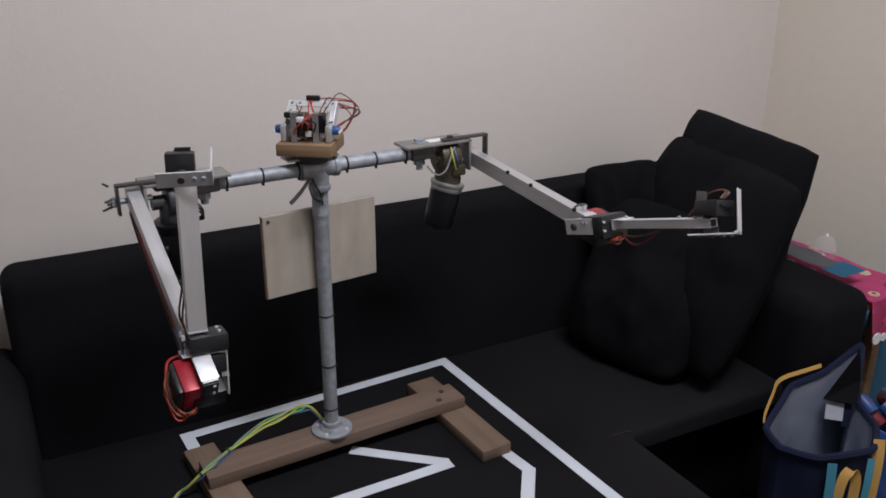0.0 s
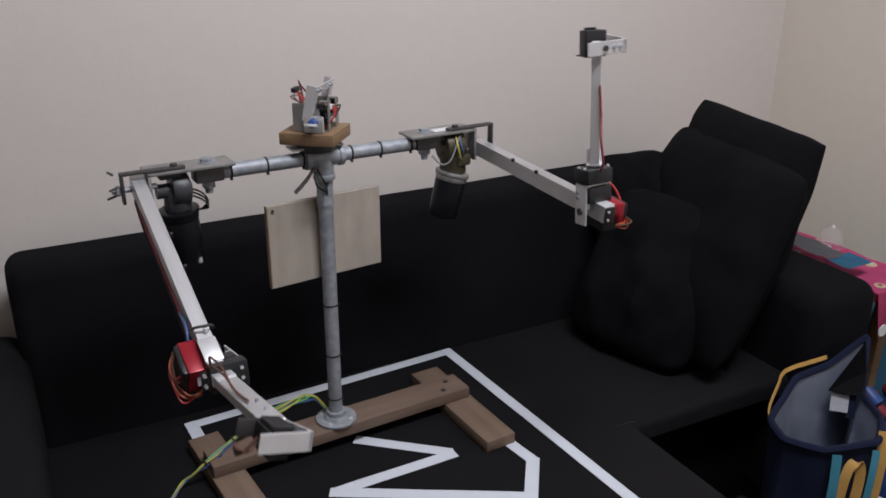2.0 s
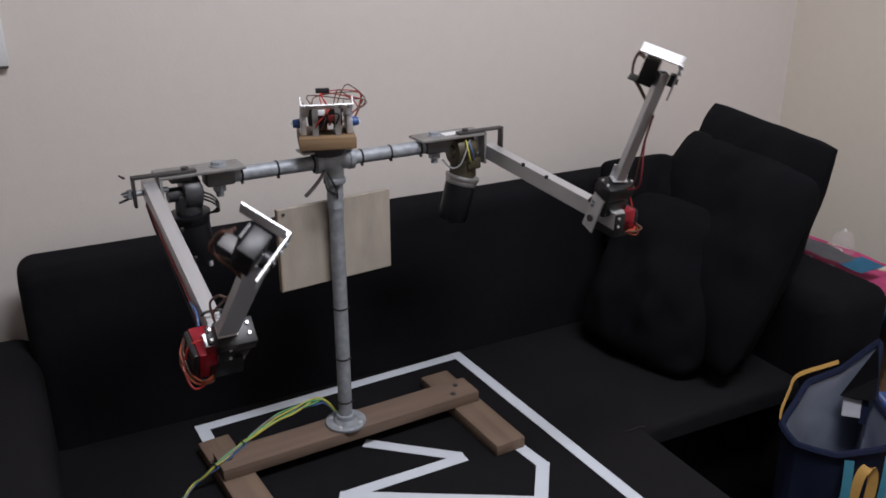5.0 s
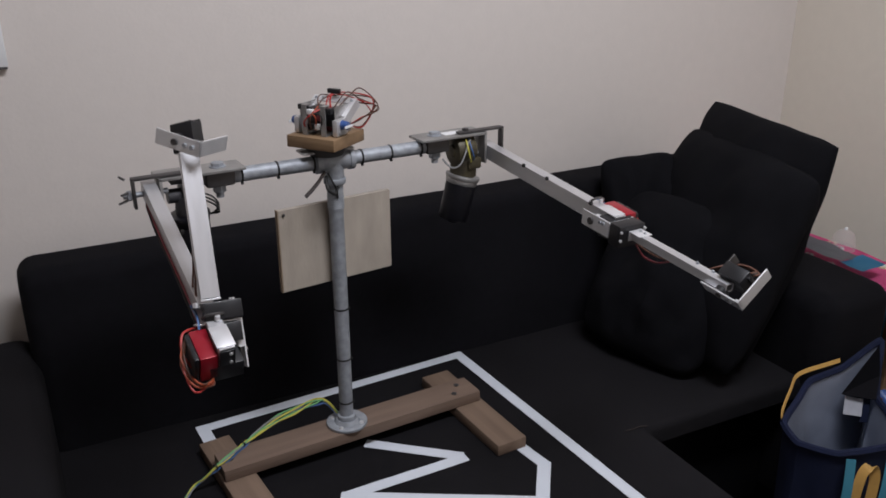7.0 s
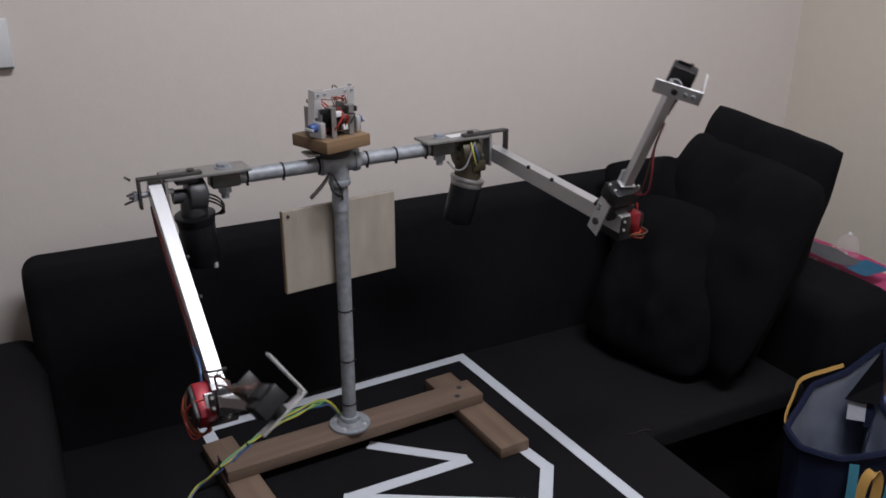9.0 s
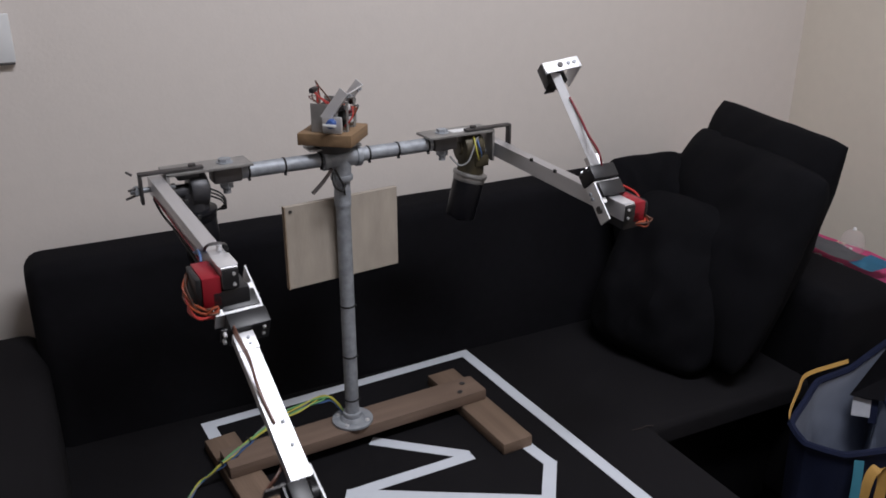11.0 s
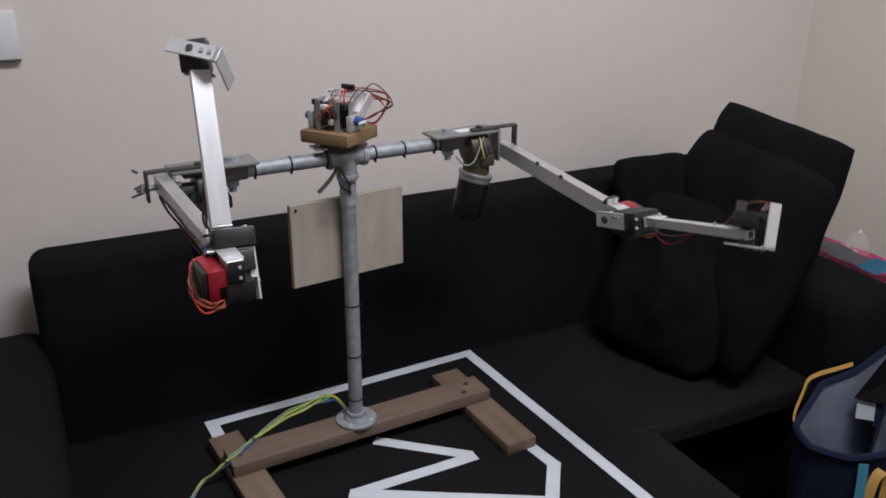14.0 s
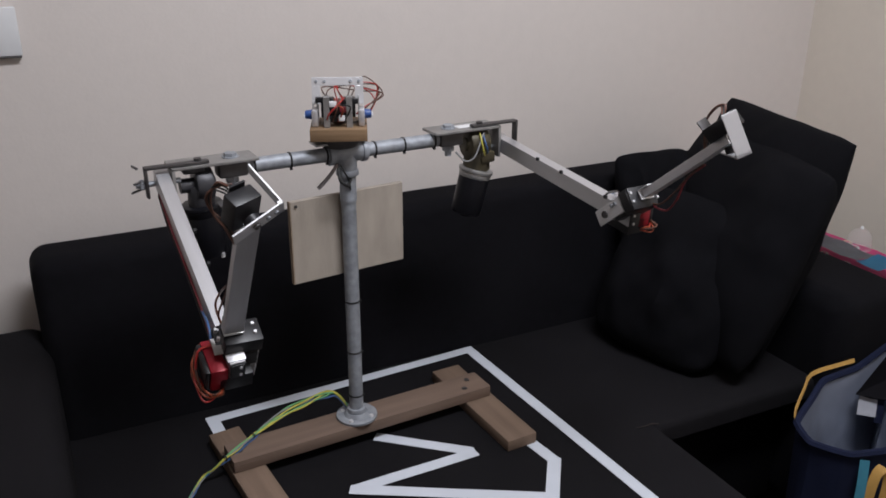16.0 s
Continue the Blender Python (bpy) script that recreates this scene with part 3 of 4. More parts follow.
    fore = part("forearm", tube_bm(wide, 0.0134, FB + 0.003, WR + (0.004 if s > 0 else 0.009)), ALU, robot, "square aluminium tube forearm", smooth=False)
    part("tube_plug", box_bm(-wide / 2 + 0.002, wide / 2 - 0.002, -WR - (0.003 if s > 0 else 0.008), -WR + 0.04, -0.0046, 0.0046), BLACK, fore)
    part("base_clip", box_bm(-0.013, 0.013, -FB - 0.024, -FB + 0.001, 0.0067, 0.0082, 0.0004), ALU_BRIGHT, fore)
    part("base_lip", box_bm(-0.013, 0.013, -FB - 0.002, -FB + 0.0005, -0.008, 0.0080, 0.0004), ALU_BRIGHT, fore)
    for y in (FB + 0.008, FB + 0.017, 0.20, 0.23):
        part("rivet", cyl_bm((0.004, -y, 0.0060), (0.004, -y, 0.0098), 0.0025, 0.002, 10), GALV, fore)
    part("forearm_cable", wire_bm([(0.008 * s, -FB + 0.01, -0.012 * s), (0.014 * s, -0.085, -0.035 * s), (0.010 * s, -0.12, -0.030 * s), (0.009 * s, -0.155, -0.012 * s), (0.006 * s, -0.20, -0.010 * s)], 0.0016), RED_DARK if s > 0 else BROWN_WIRE, fore)
    part("forearm_cable", wire_bm([(0.006 * s, -FB + 0.01, -0.010 * s), (0.013 * s, -0.08, -0.022 * s), (0.009 * s, -0.12, -0.020 * s), (0.008 * s, -0.16, -0.011 * s), (0.006 * s, -0.20, -0.0095 * s)], 0.0015), BROWN_WIRE, fore)

    wx = 0.0195 if s > 0 else 0.009
    wrist = part("wrist_servo", servo_bm(s * wx, 0.004, -0.005, 0.022, 0.040, 0.036), BLACK, robot, "black servo at the wrist")
    part("servo_tab", box_bm(min(s * 0.022, s * 0.0245), max(s * 0.022, s * 0.0245), -0.020, 0.026, -0.012, 0.008), BLACK, wrist)
    part("servo_strap", box_bm(min(s * 0.010, s * 0.044), max(s * 0.010, s * 0.044), 0.0225, 0.0245, -0.010, 0.010, 0.0004), DARKSTEEL, wrist)
    for k, mat in enumerate((BROWN_WIRE, RUBBER, BROWN_WIRE)):
        o = k * 0.003
        part("servo_wire", wire_bm([(s * 0.033, -0.010, -0.006 + o), (s * 0.042, -0.012 + o, -0.014), (s * 0.046, 0.008, -0.018 - o), (s * 0.040, 0.030, -0.018), (s * 0.022, 0.042, -0.014 + o), (s * 0.006, 0.058, -0.010)], 0.0017), mat, wrist)

    hand = box_bm(min(i * 0.016, i * 0.0185), max(i * 0.016, i * 0.0185), -0.036, 0.030, -0.0105, 0.0105, 0.0006)
    box_bm(min(i * 0.0185, -i * 0.044), max(i * 0.0185, -i * 0.044), -0.0385, -0.036, -0.0105, 0.0105, 0.0006, bm=hand)
    box_bm(min(i * 0.0135, i * 0.0185), max(i * 0.0135, i * 0.0185), -0.0385, -0.032, -0.0105, 0.0105, 0.0006, bm=hand)
    hand_part = part("hand_bracket", hand, ALU_BRIGHT, robot, "bent aluminium hand bracket", smooth=False)
    for dy in (-0.027, -0.016):
        part("rivet", cyl_bm((i * 0.018, dy, 0.0), (i * 0.021, dy, 0.0), 0.003, seg=10), GALV, hand_part)
    part("horn", cyl_bm((i * 0.008, 0.0, 0.0), (i * 0.0165, 0.0, 0.0), 0.010, seg=18), BLACK, hand_part)
    part("horn_screw", cyl_bm((i * 0.018, 0.0, 0.0), (i * 0.0215, 0.0, 0.0), 0.0045, seg=12), DARKSTEEL, hand_part)
    return upper, elbow_part, fore, wrist, hand_part


LEFT_ARM, RIGHT_ARM = arm(-1), arm(1)

# head: a block that pans and a frame that tilts
HEAD_X, HEAD_Z = -0.012, 0.622
part("turntable", cyl_bm((HEAD_X, 0, TEE_Z + 0.014), (HEAD_X, 0, HEAD_Z - 0.001), 0.030, 0.040, 28), DARKSTEEL, robot, "dark turntable under the head")
part("turntable_plate", box_bm(HEAD_X - 0.05, HEAD_X + 0.045, -0.018, 0.018, TEE_Z + 0.020, TEE_Z + 0.024, 0.001), STEEL, robot)
head = part("head_block", box_bm(-0.048, 0.048, -0.048, 0.048, 0, 0.021, 0.0015), BLOCKM, robot, "brown timber block carrying the head")
for s in (-1, 1):
    up = box_bm(s * 0.019 - 0.005, s * 0.019 + 0.005, -0.034, -0.0320, 0.021, 0.072, 0.0004)
    box_bm(s * 0.019 - 0.005, s * 0.019 + 0.005, -0.034, 0.02, 0.0205, 0.0225, 0.0004, bm=up)
    box_bm(s * 0.019 - 0.005, s * 0.019 + 0.005, -0.034, -0.018, 0.0705, 0.0725, 0.0004, bm=up)
    part("upright_bracket", up, STEEL, head, smooth=False)
    side = box_bm(min(s * 0.034, s * 0.0355), max(s * 0.034, s * 0.0355), -0.022, 0.026, 0.021, 0.070, 0.0004)
    part("side_bracket", side, STEEL, head, smooth=False)
    part("tilt_servo", servo_bm(s * 0.018, 0.006, 0.048, 0.022, 0.032, 0.030), BLACK, head, "black servo")
    part("small_servo", cyl_bm((s * 0.043, -0.014, 0.040), (s * 0.056, -0.014, 0.040), 0.0085, 0.007, 14, 0.0015), BLUE_PL, head, "small blue servo")
    part("servo_shield", box_bm(min(s * 0.0335, s * 0.0445), max(s * 0.0335, s * 0.0445), -0.030, 0.004, 0.0215, 0.050, 0.003), ALU, head)
    part("servo_horn", box_bm(min(s * 0.056, s * 0.058), max(s * 0.056, s * 0.058), -0.026, -0.002, 0.036, 0.041, 0.001), WHITE_PL, head)
part("centre_servo", servo_bm(0, 0.016, 0.040, 0.020, 0.026, 0.036), RED_DARK, head, "dark red servo")
part("centre_motor", cyl_bm((0, -0.022, 0.046), (0, 0.004, 0.046), 0.011, seg=18, bevel=0.001), BLACK, head)
rnd = random.Random(4)
for k in range(7):
    a = rnd.uniform(-0.02, 0.02)
    part("head_wire", wire_bm([(a, 0.0, 0.055), (a + rnd.uniform(-0.02, 0.02), 0.03, 0.070 + rnd.uniform(0, 0.02)), (0.045 + rnd.uniform(-0.01, 0.03), 0.045, 0.075 + rnd.uniform(-0.01, 0.02)), (0.06 + rnd.uniform(0, 0.03), 0.05, 0.055 + rnd.uniform(-0.01, 0.01)), (0.05, 0.04, 0.035 + rnd.uniform(-0.01, 0.01)), (0.03, 0.03, 0.03)], 0.0011), RED_WIRE if k % 2 else BROWN_WIRE, head)
for k in range(4):
    part("head_wire", wire_bm([(-0.02 + 0.01 * k, -0.028, 0.03), (-0.015 + 0.012 * k, -0.04, 0.045 + 0.004 * k), (0.0, -0.035, 0.06), (0.01 - 0.008 * k, -0.01, 0.066)], 0.0013), (RED_WIRE, BROWN_WIRE, ORANGE_WIRE, RUBBER)[k], head)
part("plug", box_bm(-0.012, 0.012, 0.028, 0.036, 0.082, 0.090, 0.001), BLACK, head)
for x, y, z, w, mat in ((-0.008, -0.030, 0.060, 0.006, WHITE_PL), (0.010, -0.026, 0.050, 0.007, RED_DARK), (-0.010, -0.024, 0.034, 0.008, BLACK), (0.006, -0.030, 0.036, 0.005, WHITE_PL), (0.026, -0.028, 0.064, 0.008, BLACK), (-0.028, -0.022, 0.066, 0.009, BLACK)):
    part("connector", box_bm(x - w, x + w, y - 0.004, y + 0.004, z - 0.004, z + 0.005, 0.001), mat, head)
frame_bm = box_bm(-0.042, 0.042, -0.001, 0.001, 0.041, 0.055, 0.0004)
for s in (-1, 1):
    box_bm(s * 0.042 - 0.0065 * (1 + s), s * 0.042 + 0.0065 * (1 - s), -0.001, 0.001, 0.010, 0.0408, 0.0004, bm=frame_bm)
    box_bm(min(s * 0.042, s * 0.0435), max(s * 0.042, s * 0.0435), -0.001, 0.016, -0.006, 0.055, 0.0004, bm=frame_bm)
tilt_frame = part("tilt_frame", frame_bm, ALU_BRIGHT, robot, "square aluminium frame on the head", smooth=False)
for x in (-0.036, -0.022, 0.022, 0.036):
    part("rivet", cyl_bm((x, -0.001, 0.048), (x, -0.0035, 0.048), 0.0028, 0.002, 10), GALV, tilt_frame)

# cable tails under the tee
part("loose_plug", wire_bm([(-0.026, -0.018, 0.576), (-0.044, -0.034, 0.566), (-0.060, -0.042, 0.556), (-0.073, -0.045, 0.547)], 0.0034, 6), DARK_BROWN, robot)
part("loose_plug", wire_bm([(-0.024, -0.02, 0.570), (-0.028, -0.034, 0.552), (-0.016, -0.034, 0.540), (-0.008, -0.022, 0.538), (0.0, -0.015, 0.545)], 0.003, 6), RUBBER, robot)
part("loose_lead", wire_bm([(-0.020, -0.018, 0.575), (-0.015, -0.026, 0.560), (-0.006, -0.020, 0.545), (-0.002, -0.016, 0.525)], 0.0018, 6), RUBBER, robot)

# ---- power cable ----
cable = thing("cable_bundle", pose(0, 0, SEAT), "bundle of yellow, green and blue wires over the beam", "cable")
base_line = [(-0.010, 0.018, 0.062), (-0.028, 0.040, 0.086), (-0.050, 0.046, 0.087), (-0.091, 0.050, 0.076), (-0.131, 0.050, 0.066), (-0.178, 0.036, 0.058), (-0.205, 0.024, 0.056), (-0.240, 0.000, 0.055), (-0.268, -0.008, 0.046), (-0.288, -0.004, 0.028), (-0.308, 0.002, 0.012), (-0.335, -0.024, 0.005), (-0.365, -0.075, 0.005)]
for k, mat in enumerate((YELLOW_WIRE, YELLOW_WIRE, GREEN_WIRE, GREEN_WIRE, BLUE_WIRE, WHITE_WIRE, BLUE_WIRE)):
    rk = random.Random(20 + k)
    spread = [0.002, 0.006, 0.009, 0.011, 0.011, 0.007, 0.004, 0.004, 0.003, 0.003, 0.003, 0.004, 0.005]
    part("wire", wire_bm([(x + rk.uniform(-1, 1) * w * 0.5, y + rk.uniform(-1, 1) * w, z + abs(rk.uniform(0, 1)) * w * 0.6 - (0.006 if mat is BLUE_WIRE else 0) * (0.03 < z)) for (x, y, z), w in zip(base_line, spread)], 0.0018, 6), mat, cable)
for q in ((-0.205, 0.024, 0.058), (-0.268, -0.008, 0.048)):
    part("cable_tie", ring_bm(q, (0.045, 0.02, 0.008), 0.0055, 0.001), RUBBER, cable)

# ---- bag ----


RIM = [(0.767, -0.421, 0.030), (0.850, -0.388, 0.040), (0.914, -0.366, 0.055), (1.018, -0.370, 0.060), (1.135, -0.376, 0.100), (1.085, -0.412, 0.050),
       (1.060, -0.436, 0.004), (1.009, -0.513, 0.000), (0.911, -0.566, 0.010), (0.794, -0.529, 0.010), (0.746, -0.474, 0.020)]


def bag_rim(k, n):
    """A point of the bag's sagging mouth: straight sides with slightly rounded corners."""
    u = k / n * len(RIM)
    i, f = int(u), u - int(u)
    a, c, d, e = (Vector(RIM[(i + o) % len(RIM)]) for o in (-1, 0, 1, 2))
    curve = 0.5 * ((2 * c) + (d - a) * f + (2 * a - 5 * c + 4 * d - e) * f * f + (3 * c - a - 3 * d + e) * f ** 3)
    return c.lerp(d, f) * 0.6 + curve * 0.4


def bag_shell(scale, z_low, levels, crease, top=0.0, closed=True):
    n = 66
    mid = Vector((0.93, -0.455, 0))
    bm = bmesh.new()
    rings = []
    for lv in range(levels + 1):
        q = lv / levels
        ring = []
        for k in range(n):
            p = bag_rim(k, n)
            shrink = scale * (1 - 0.12 * q)
            wob = crease * noise.noise(Vector((math.cos(k * 2 * math.pi / n) * 3, math.sin(k * 2 * math.pi / n) * 3, q * 3))) * min(1.0, q * 3)
            flat = Vector((mid.x + (p.x - mid.x) * (shrink + wob), mid.y + (p.y - mid.y) * (shrink + wob), 0))
            flat.z = (p.z + top) * (1 - q) + z_low * q
            ring.append(bm.verts.new(flat))
        rings.append(ring)
    for a, c in zip(rings, rings[1:]):
        for k in range(n):
            bm.faces.new((a[k], a[(k + 1) % n], c[(k + 1) % n], c[k]))
    if closed:
        bm.faces.new(rings[-1])
    return bm


bag = thing("tote_bag", pose(0.007, -0.006, SEAT), "open navy blue bag with pale lining, standing on the floor", "bag")
part("outer_cloth", bag_shell(1.0, 0.002 - SEAT, 10, 0.10), NAVY, bag)
part("lining", bag_shell(0.965, -0.26, 8, 0.10, top=-0.004), LINING, bag, "grey blue lining")
rim_line = [bag_rim(k, 66) for k in range(67)]
part("rim_binding", wire_bm([p + Vector((0, 0, 0.001)) for p in rim_line[:66]] + [rim_line[0] + Vector((0, 0, 0.001))], 0.0075, 6, steps=2), NAVY, bag, "navy cloth binding")
part("handle", ribbon([(0.772, -0.416, 0.022), (0.782, -0.404, 0.046), (0.845, -0.372, 0.062), (0.875, -0.358, 0.074), (0.916, -0.352, 0.074), (0.970, -0.356, 0.074), (1.020, -0.360, 0.074)], 0.009, (0.2, 0.4, 1)), YELLOW, bag, "mustard webbing handle")
part("care_label", ribbon([(1.020, -0.408, 0.014), (1.013, -0.414, -0.010), (1.006, -0.420, -0.030)], 0.038, (0.75, -0.62, 0)), LABEL, bag, "white fabric label")
part("inner_strap", ribbon([(1.040, -0.424, 0.010), (1.033, -0.431, -0.016), (1.026, -0.437, -0.045)], 0.016, (0.75, -0.62, 0)), NAVY, bag)
flap = bmesh.new()
flap.faces.new([flap.verts.new(p) for p in ((1.106, -0.392, 0.104), (0.990, -0.396, 0.016), (1.015, -0.420, 0.010), (1.040, -0.446, 0.012), (1.068, -0.428, 0.056))])
bmesh.ops.solidify(flap, geom=flap.faces[:], thickness=0.004)
part("inner_flap", flap, FABRIC, bag, "black inner flap", smooth=False)
part("front_strap", ribbon([(0.812, -0.548, 0.004), (0.806, -0.556, -0.06), (0.800, -0.560, -0.16)], 0.018, (0.6, -0.5, 0.1)), TEAL, bag, "teal webbing strap")
part("front_handle", ribbon([(0.815, -0.566, -0.14), (0.822, -0.566, -0.05), (0.834, -0.567, -0.016), (0.850, -0.573, -0.016), (0.856, -0.577, -0.05), (0.850, -0.578, -0.14)], 0.020, (0.6, -0.5, 0)), YELLOW, bag, "mustard webbing handle")
part("front_strap", ribbon([(0.938, -0.562, 0.024), (0.930, -0.572, -0.03), (0.918, -0.578, -0.14)], 0.022, (0.6, -0.5, 0.1)), YELLOW, bag, "mustard webbing strap")
part("front_strap", ribbon([(0.905, -0.572, -0.004), (0.893, -0.580, -0.06), (0.882, -0.584, -0.16)], 0.014, (0.6, -0.5, 0.1)), TEAL, bag, "teal webbing strap")

# ---- side table with cloths ----
table = thing("side_table", pose(0, 0, 0, 0, 0, TURN), "small table under a pink flowered cloth beside the sofa", "table")
part("tabletop", box_bm(1.258, 1.425, -0.255, 0.36, SEAT + 0.135, SEAT + 0.155, 0.003), BLOCKM, table)
for x, y in ((1.277, -0.196), (1.40, -0.196), (1.277, 0.33), (1.40, 0.33)):
    part("leg", box_bm(x - 0.015, x + 0.015, y - 0.015, y + 0.015, 0, SEAT + 0.135, 0.003), BLOCKM, table)


def cloth_bm(x0, x1, y0, y1, z, drop, seed, amp=0.008, nx=26, ny=34):
    """A cloth over a top, hanging down at its front and left edges."""
    bm = bmesh.new()
    g = []
    for i in range(nx + 1):
        row = []
        for j in range(ny + 1):
            u, v = i / nx, j / ny
            x, d = x0 + (x1 - x0) * u, (y1 - y0 + drop) * v
            y = y1 - d
            zz = z + amp * noise.noise(Vector((x * 14 + seed, y * 14, 0)))
            if y < y0:
                over = y0 - y
                zz, y = z - over, y0 - 0.006 - 0.012 * (1 + math.sin(x * 60 + seed)) * over / max(drop, 1e-6)
            row.append(bm.verts.new((x, y, zz)))
        g.append(row)
    for i in range(nx):
        for j in range(ny):
            bm.faces.new((g[i][j], g[i + 1][j], g[i + 1][j + 1], g[i][j + 1]))
    bmesh.ops.solidify(bm, geom=bm.faces[:], thickness=0.002)
    return bm


pink = solid("pink_cloth", cloth_bm(1.253, 1.432, -0.262, 0.36, SEAT + 0.168, 0.11, 2.0, nx=18), PINK, "pink cloth with pale round flowers on the side table", "cloth", at=pose(0, 0, 0, 0, 0, TURN))
flowers = random.Random(11)
spots = []
for k in range(46):
    x, y = flowers.uniform(1.272, 1.42), flowers.uniform(-0.25, 0.34)
    if all((x - a) ** 2 + (y - c) ** 2 > 0.0019 for a, c in spots):
        spots.append((x, y))
for k, (x, y) in enumerate(spots):
    r = flowers.uniform(0.010, 0.016)
    z = SEAT + 0.168 + 0.008 * noise.noise(Vector((x * 14 + 2.0, y * 14, 0))) + 0.0035
    bm = bmesh.new()
    for q in range(6):
        a = q * math.pi / 3
        cyl_bm((x + 0.55 * r * math.cos(a), y + 0.55 * r * math.sin(a), z - 0.003), (x + 0.55 * r * math.cos(a), y + 0.55 * r * math.sin(a), z), r * 0.5, seg=10, bm=bm)
    fl = part("flower_print", bm, (WHITE_PL, YELLOW_PRINT, PINK_DEEP, WHITE_PL)[k % 4], pink)
    part("flower_centre", cyl_bm((x, y, z - 0.002), (x, y, z + 0.0006), r * 0.4, seg=10), (PINK_DEEP, PINK, WHITE_PL)[k % 3], fl)
for k in range(12):
    x = 1.268 + k * 0.0135 + flowers.uniform(-0.008, 0.008)
    z = SEAT + 0.150 - flowers.uniform(0.0, 0.075)
    part("flower_print", cyl_bm((x, -0.290, z), (x, -0.2925, z), flowers.uniform(0.009, 0.016), seg=12), (WHITE_PL, PINK_DEEP)[k % 2], pink)
solid("grey_cloth", cloth_bm(1.236, 1.325, -0.135, 0.30, SEAT + 0.207, 0.0, 7.0, 0.012), GREYCLOTH, "crumpled grey cloth lying on the pink cloth", "cloth", at=pose(0, 0, 0, 0, 0, TURN))
solid("blue_cloth", cloth_bm(1.236, 1.318, -0.195, -0.130, SEAT + 0.206, 0.0, 9.0, 0.010), BLUE_CLOTH, "crumpled bright blue cloth on the pink cloth", "cloth", at=pose(0, 0, 0, 0, 0, TURN))

dome = thing("glass_dome", pose(1.395, -0.090, SEAT + 0.172), "small clear plastic dome standing on the pink cloth", "dome")
prof = [(0.030, 0.0), (0.031, 0.012), (0.030, 0.028), (0.025, 0.042), (0.016, 0.051), (0.006, 0.055)]
dm = bmesh.new()
rings = [[dm.verts.new((r * math.cos(a), r * math.sin(a), z)) for a in [2 * math.pi * q / 28 for q in range(28)]] for r, z in prof]
for a, c in zip(rings, rings[1:]):
    for q in range(28):
        dm.faces.new((a[q], a[(q + 1) % 28], c[(q + 1) % 28], c[q]))
dm.faces.new(rings[-1])
shell = part("shell", dm, CLEAR, dome, "clear plastic shell")
part("rim", ring_bm((0, 0, 0.002), (0, 0, 1), 0.030, 0.0018), CLEAR, dome)
part("knob", cyl_bm((0, 0, 0.054), (0, 0, 0.060), 0.005, 0.003, 14), WHITE_PL, dome)

bottle = thing("plastic_bottle", pose(1.36, 0.03, SEAT + 0.175), "clear plastic bottle standing behind the cushions", "bottle")
part("body", cyl_bm((0, 0, 0), (0, 0, 0.075), 0.022, 0.020, 24, 0.004), CLEAR, bottle)
part("neck", cyl_bm((0, 0, 0.074), (0, 0, 0.098), 0.018, 0.010, 20, 0.002), CLEAR, bottle)
part("cap", cyl_bm((0, 0, 0.097), (0, 0, 0.112), 0.011, seg=18, bevel=0.001), WHITE_PL, bottle)

# ---- clutter on the floor by the table ----
crate = thing("storage_crate", pose(1.462, -0.345, 0, 0, 0, -4), "blue plastic crate full of odds and ends on the floor", "crate")
for nm, bx in (("crate_side", (-0.16, 0.16, -0.12, -0.112)), ("crate_side", (-0.16, 0.16, 0.112, 0.12)), ("crate_side", (-0.16, -0.152, -0.112, 0.112)), ("crate_side", (0.152, 0.16, -0.112, 0.112))):
    part(nm, box_bm(*bx, 0.004, 0.24, 0.002), BLUE_PL, crate)
part("crate_floor", box_bm(-0.152, 0.152, -0.112, 0.112, 0.004, 0.012), BLUE_PL, crate)
for y in (-0.13, 0.1205):
    part("crate_rim", box_bm(-0.17, 0.17, y, y + 0.0095, 0.225, 0.243, 0.003), BLUE_PL, crate)
junk = random.Random(3)
for k in range(14):
    x, y, z = junk.uniform(-0.12, 0.12), junk.uniform(-0.085, 0.085), 0.17 + junk.uniform(0, 0.07)
    a, l = junk.uniform(0, 3.14), junk.uniform(0.03, 0.06)
    if k % 3 == 0:
        bm, nm = cyl_bm((x, y, z), (x + l * math.cos(a), y + l * math.sin(a), z + 0.03), 0.017, seg=16, bevel=0.003), "jar"
    else:
        bm, nm = box_bm(x - l / 2, x + l / 2, y - 0.018, y + 0.018, z - 0.012, z + 0.014, 0.004), "small_box"
    ob = solid(nm, bm, (RED_DARK, BROWN_WIRE, WHITE_PL, BLUE_PL, GREYCLOTH, RED)[k % 6], ("small round jar lying in the blue crate", "small coloured box lying in the blue crate")[k % 3 > 0], "jar" if k % 3 == 0 else "box", at=crate.matrix_world.copy(), group="things in the crate")
solid("white_box", box_bm(-0.05, 0.05, -0.035, 0.035, 0, 0.06, 0.006), WHITE_PL, "white plastic box standing on the floor by the crate", "box", at=pose(1.225, -0.445, 0, 0, 0, 25))
solid("storage_box", soft_box(1.30, 1.39, -0.165, 0.31, 0.002, SEAT + 0.10, 0.012, 0.002), GREYCLOTH_DARK, "dark fabric storage box under the side table", "box", at=ROOM)
solid("blue_bag", soft_box(1.437, 1.56, -0.19, 0.02, 0.002, SEAT + 0.03, 0.035, 0.012, 3.0), BLUE_CLOTH, "bright blue cloth bag standing beside the side table", "bag", at=ROOM)

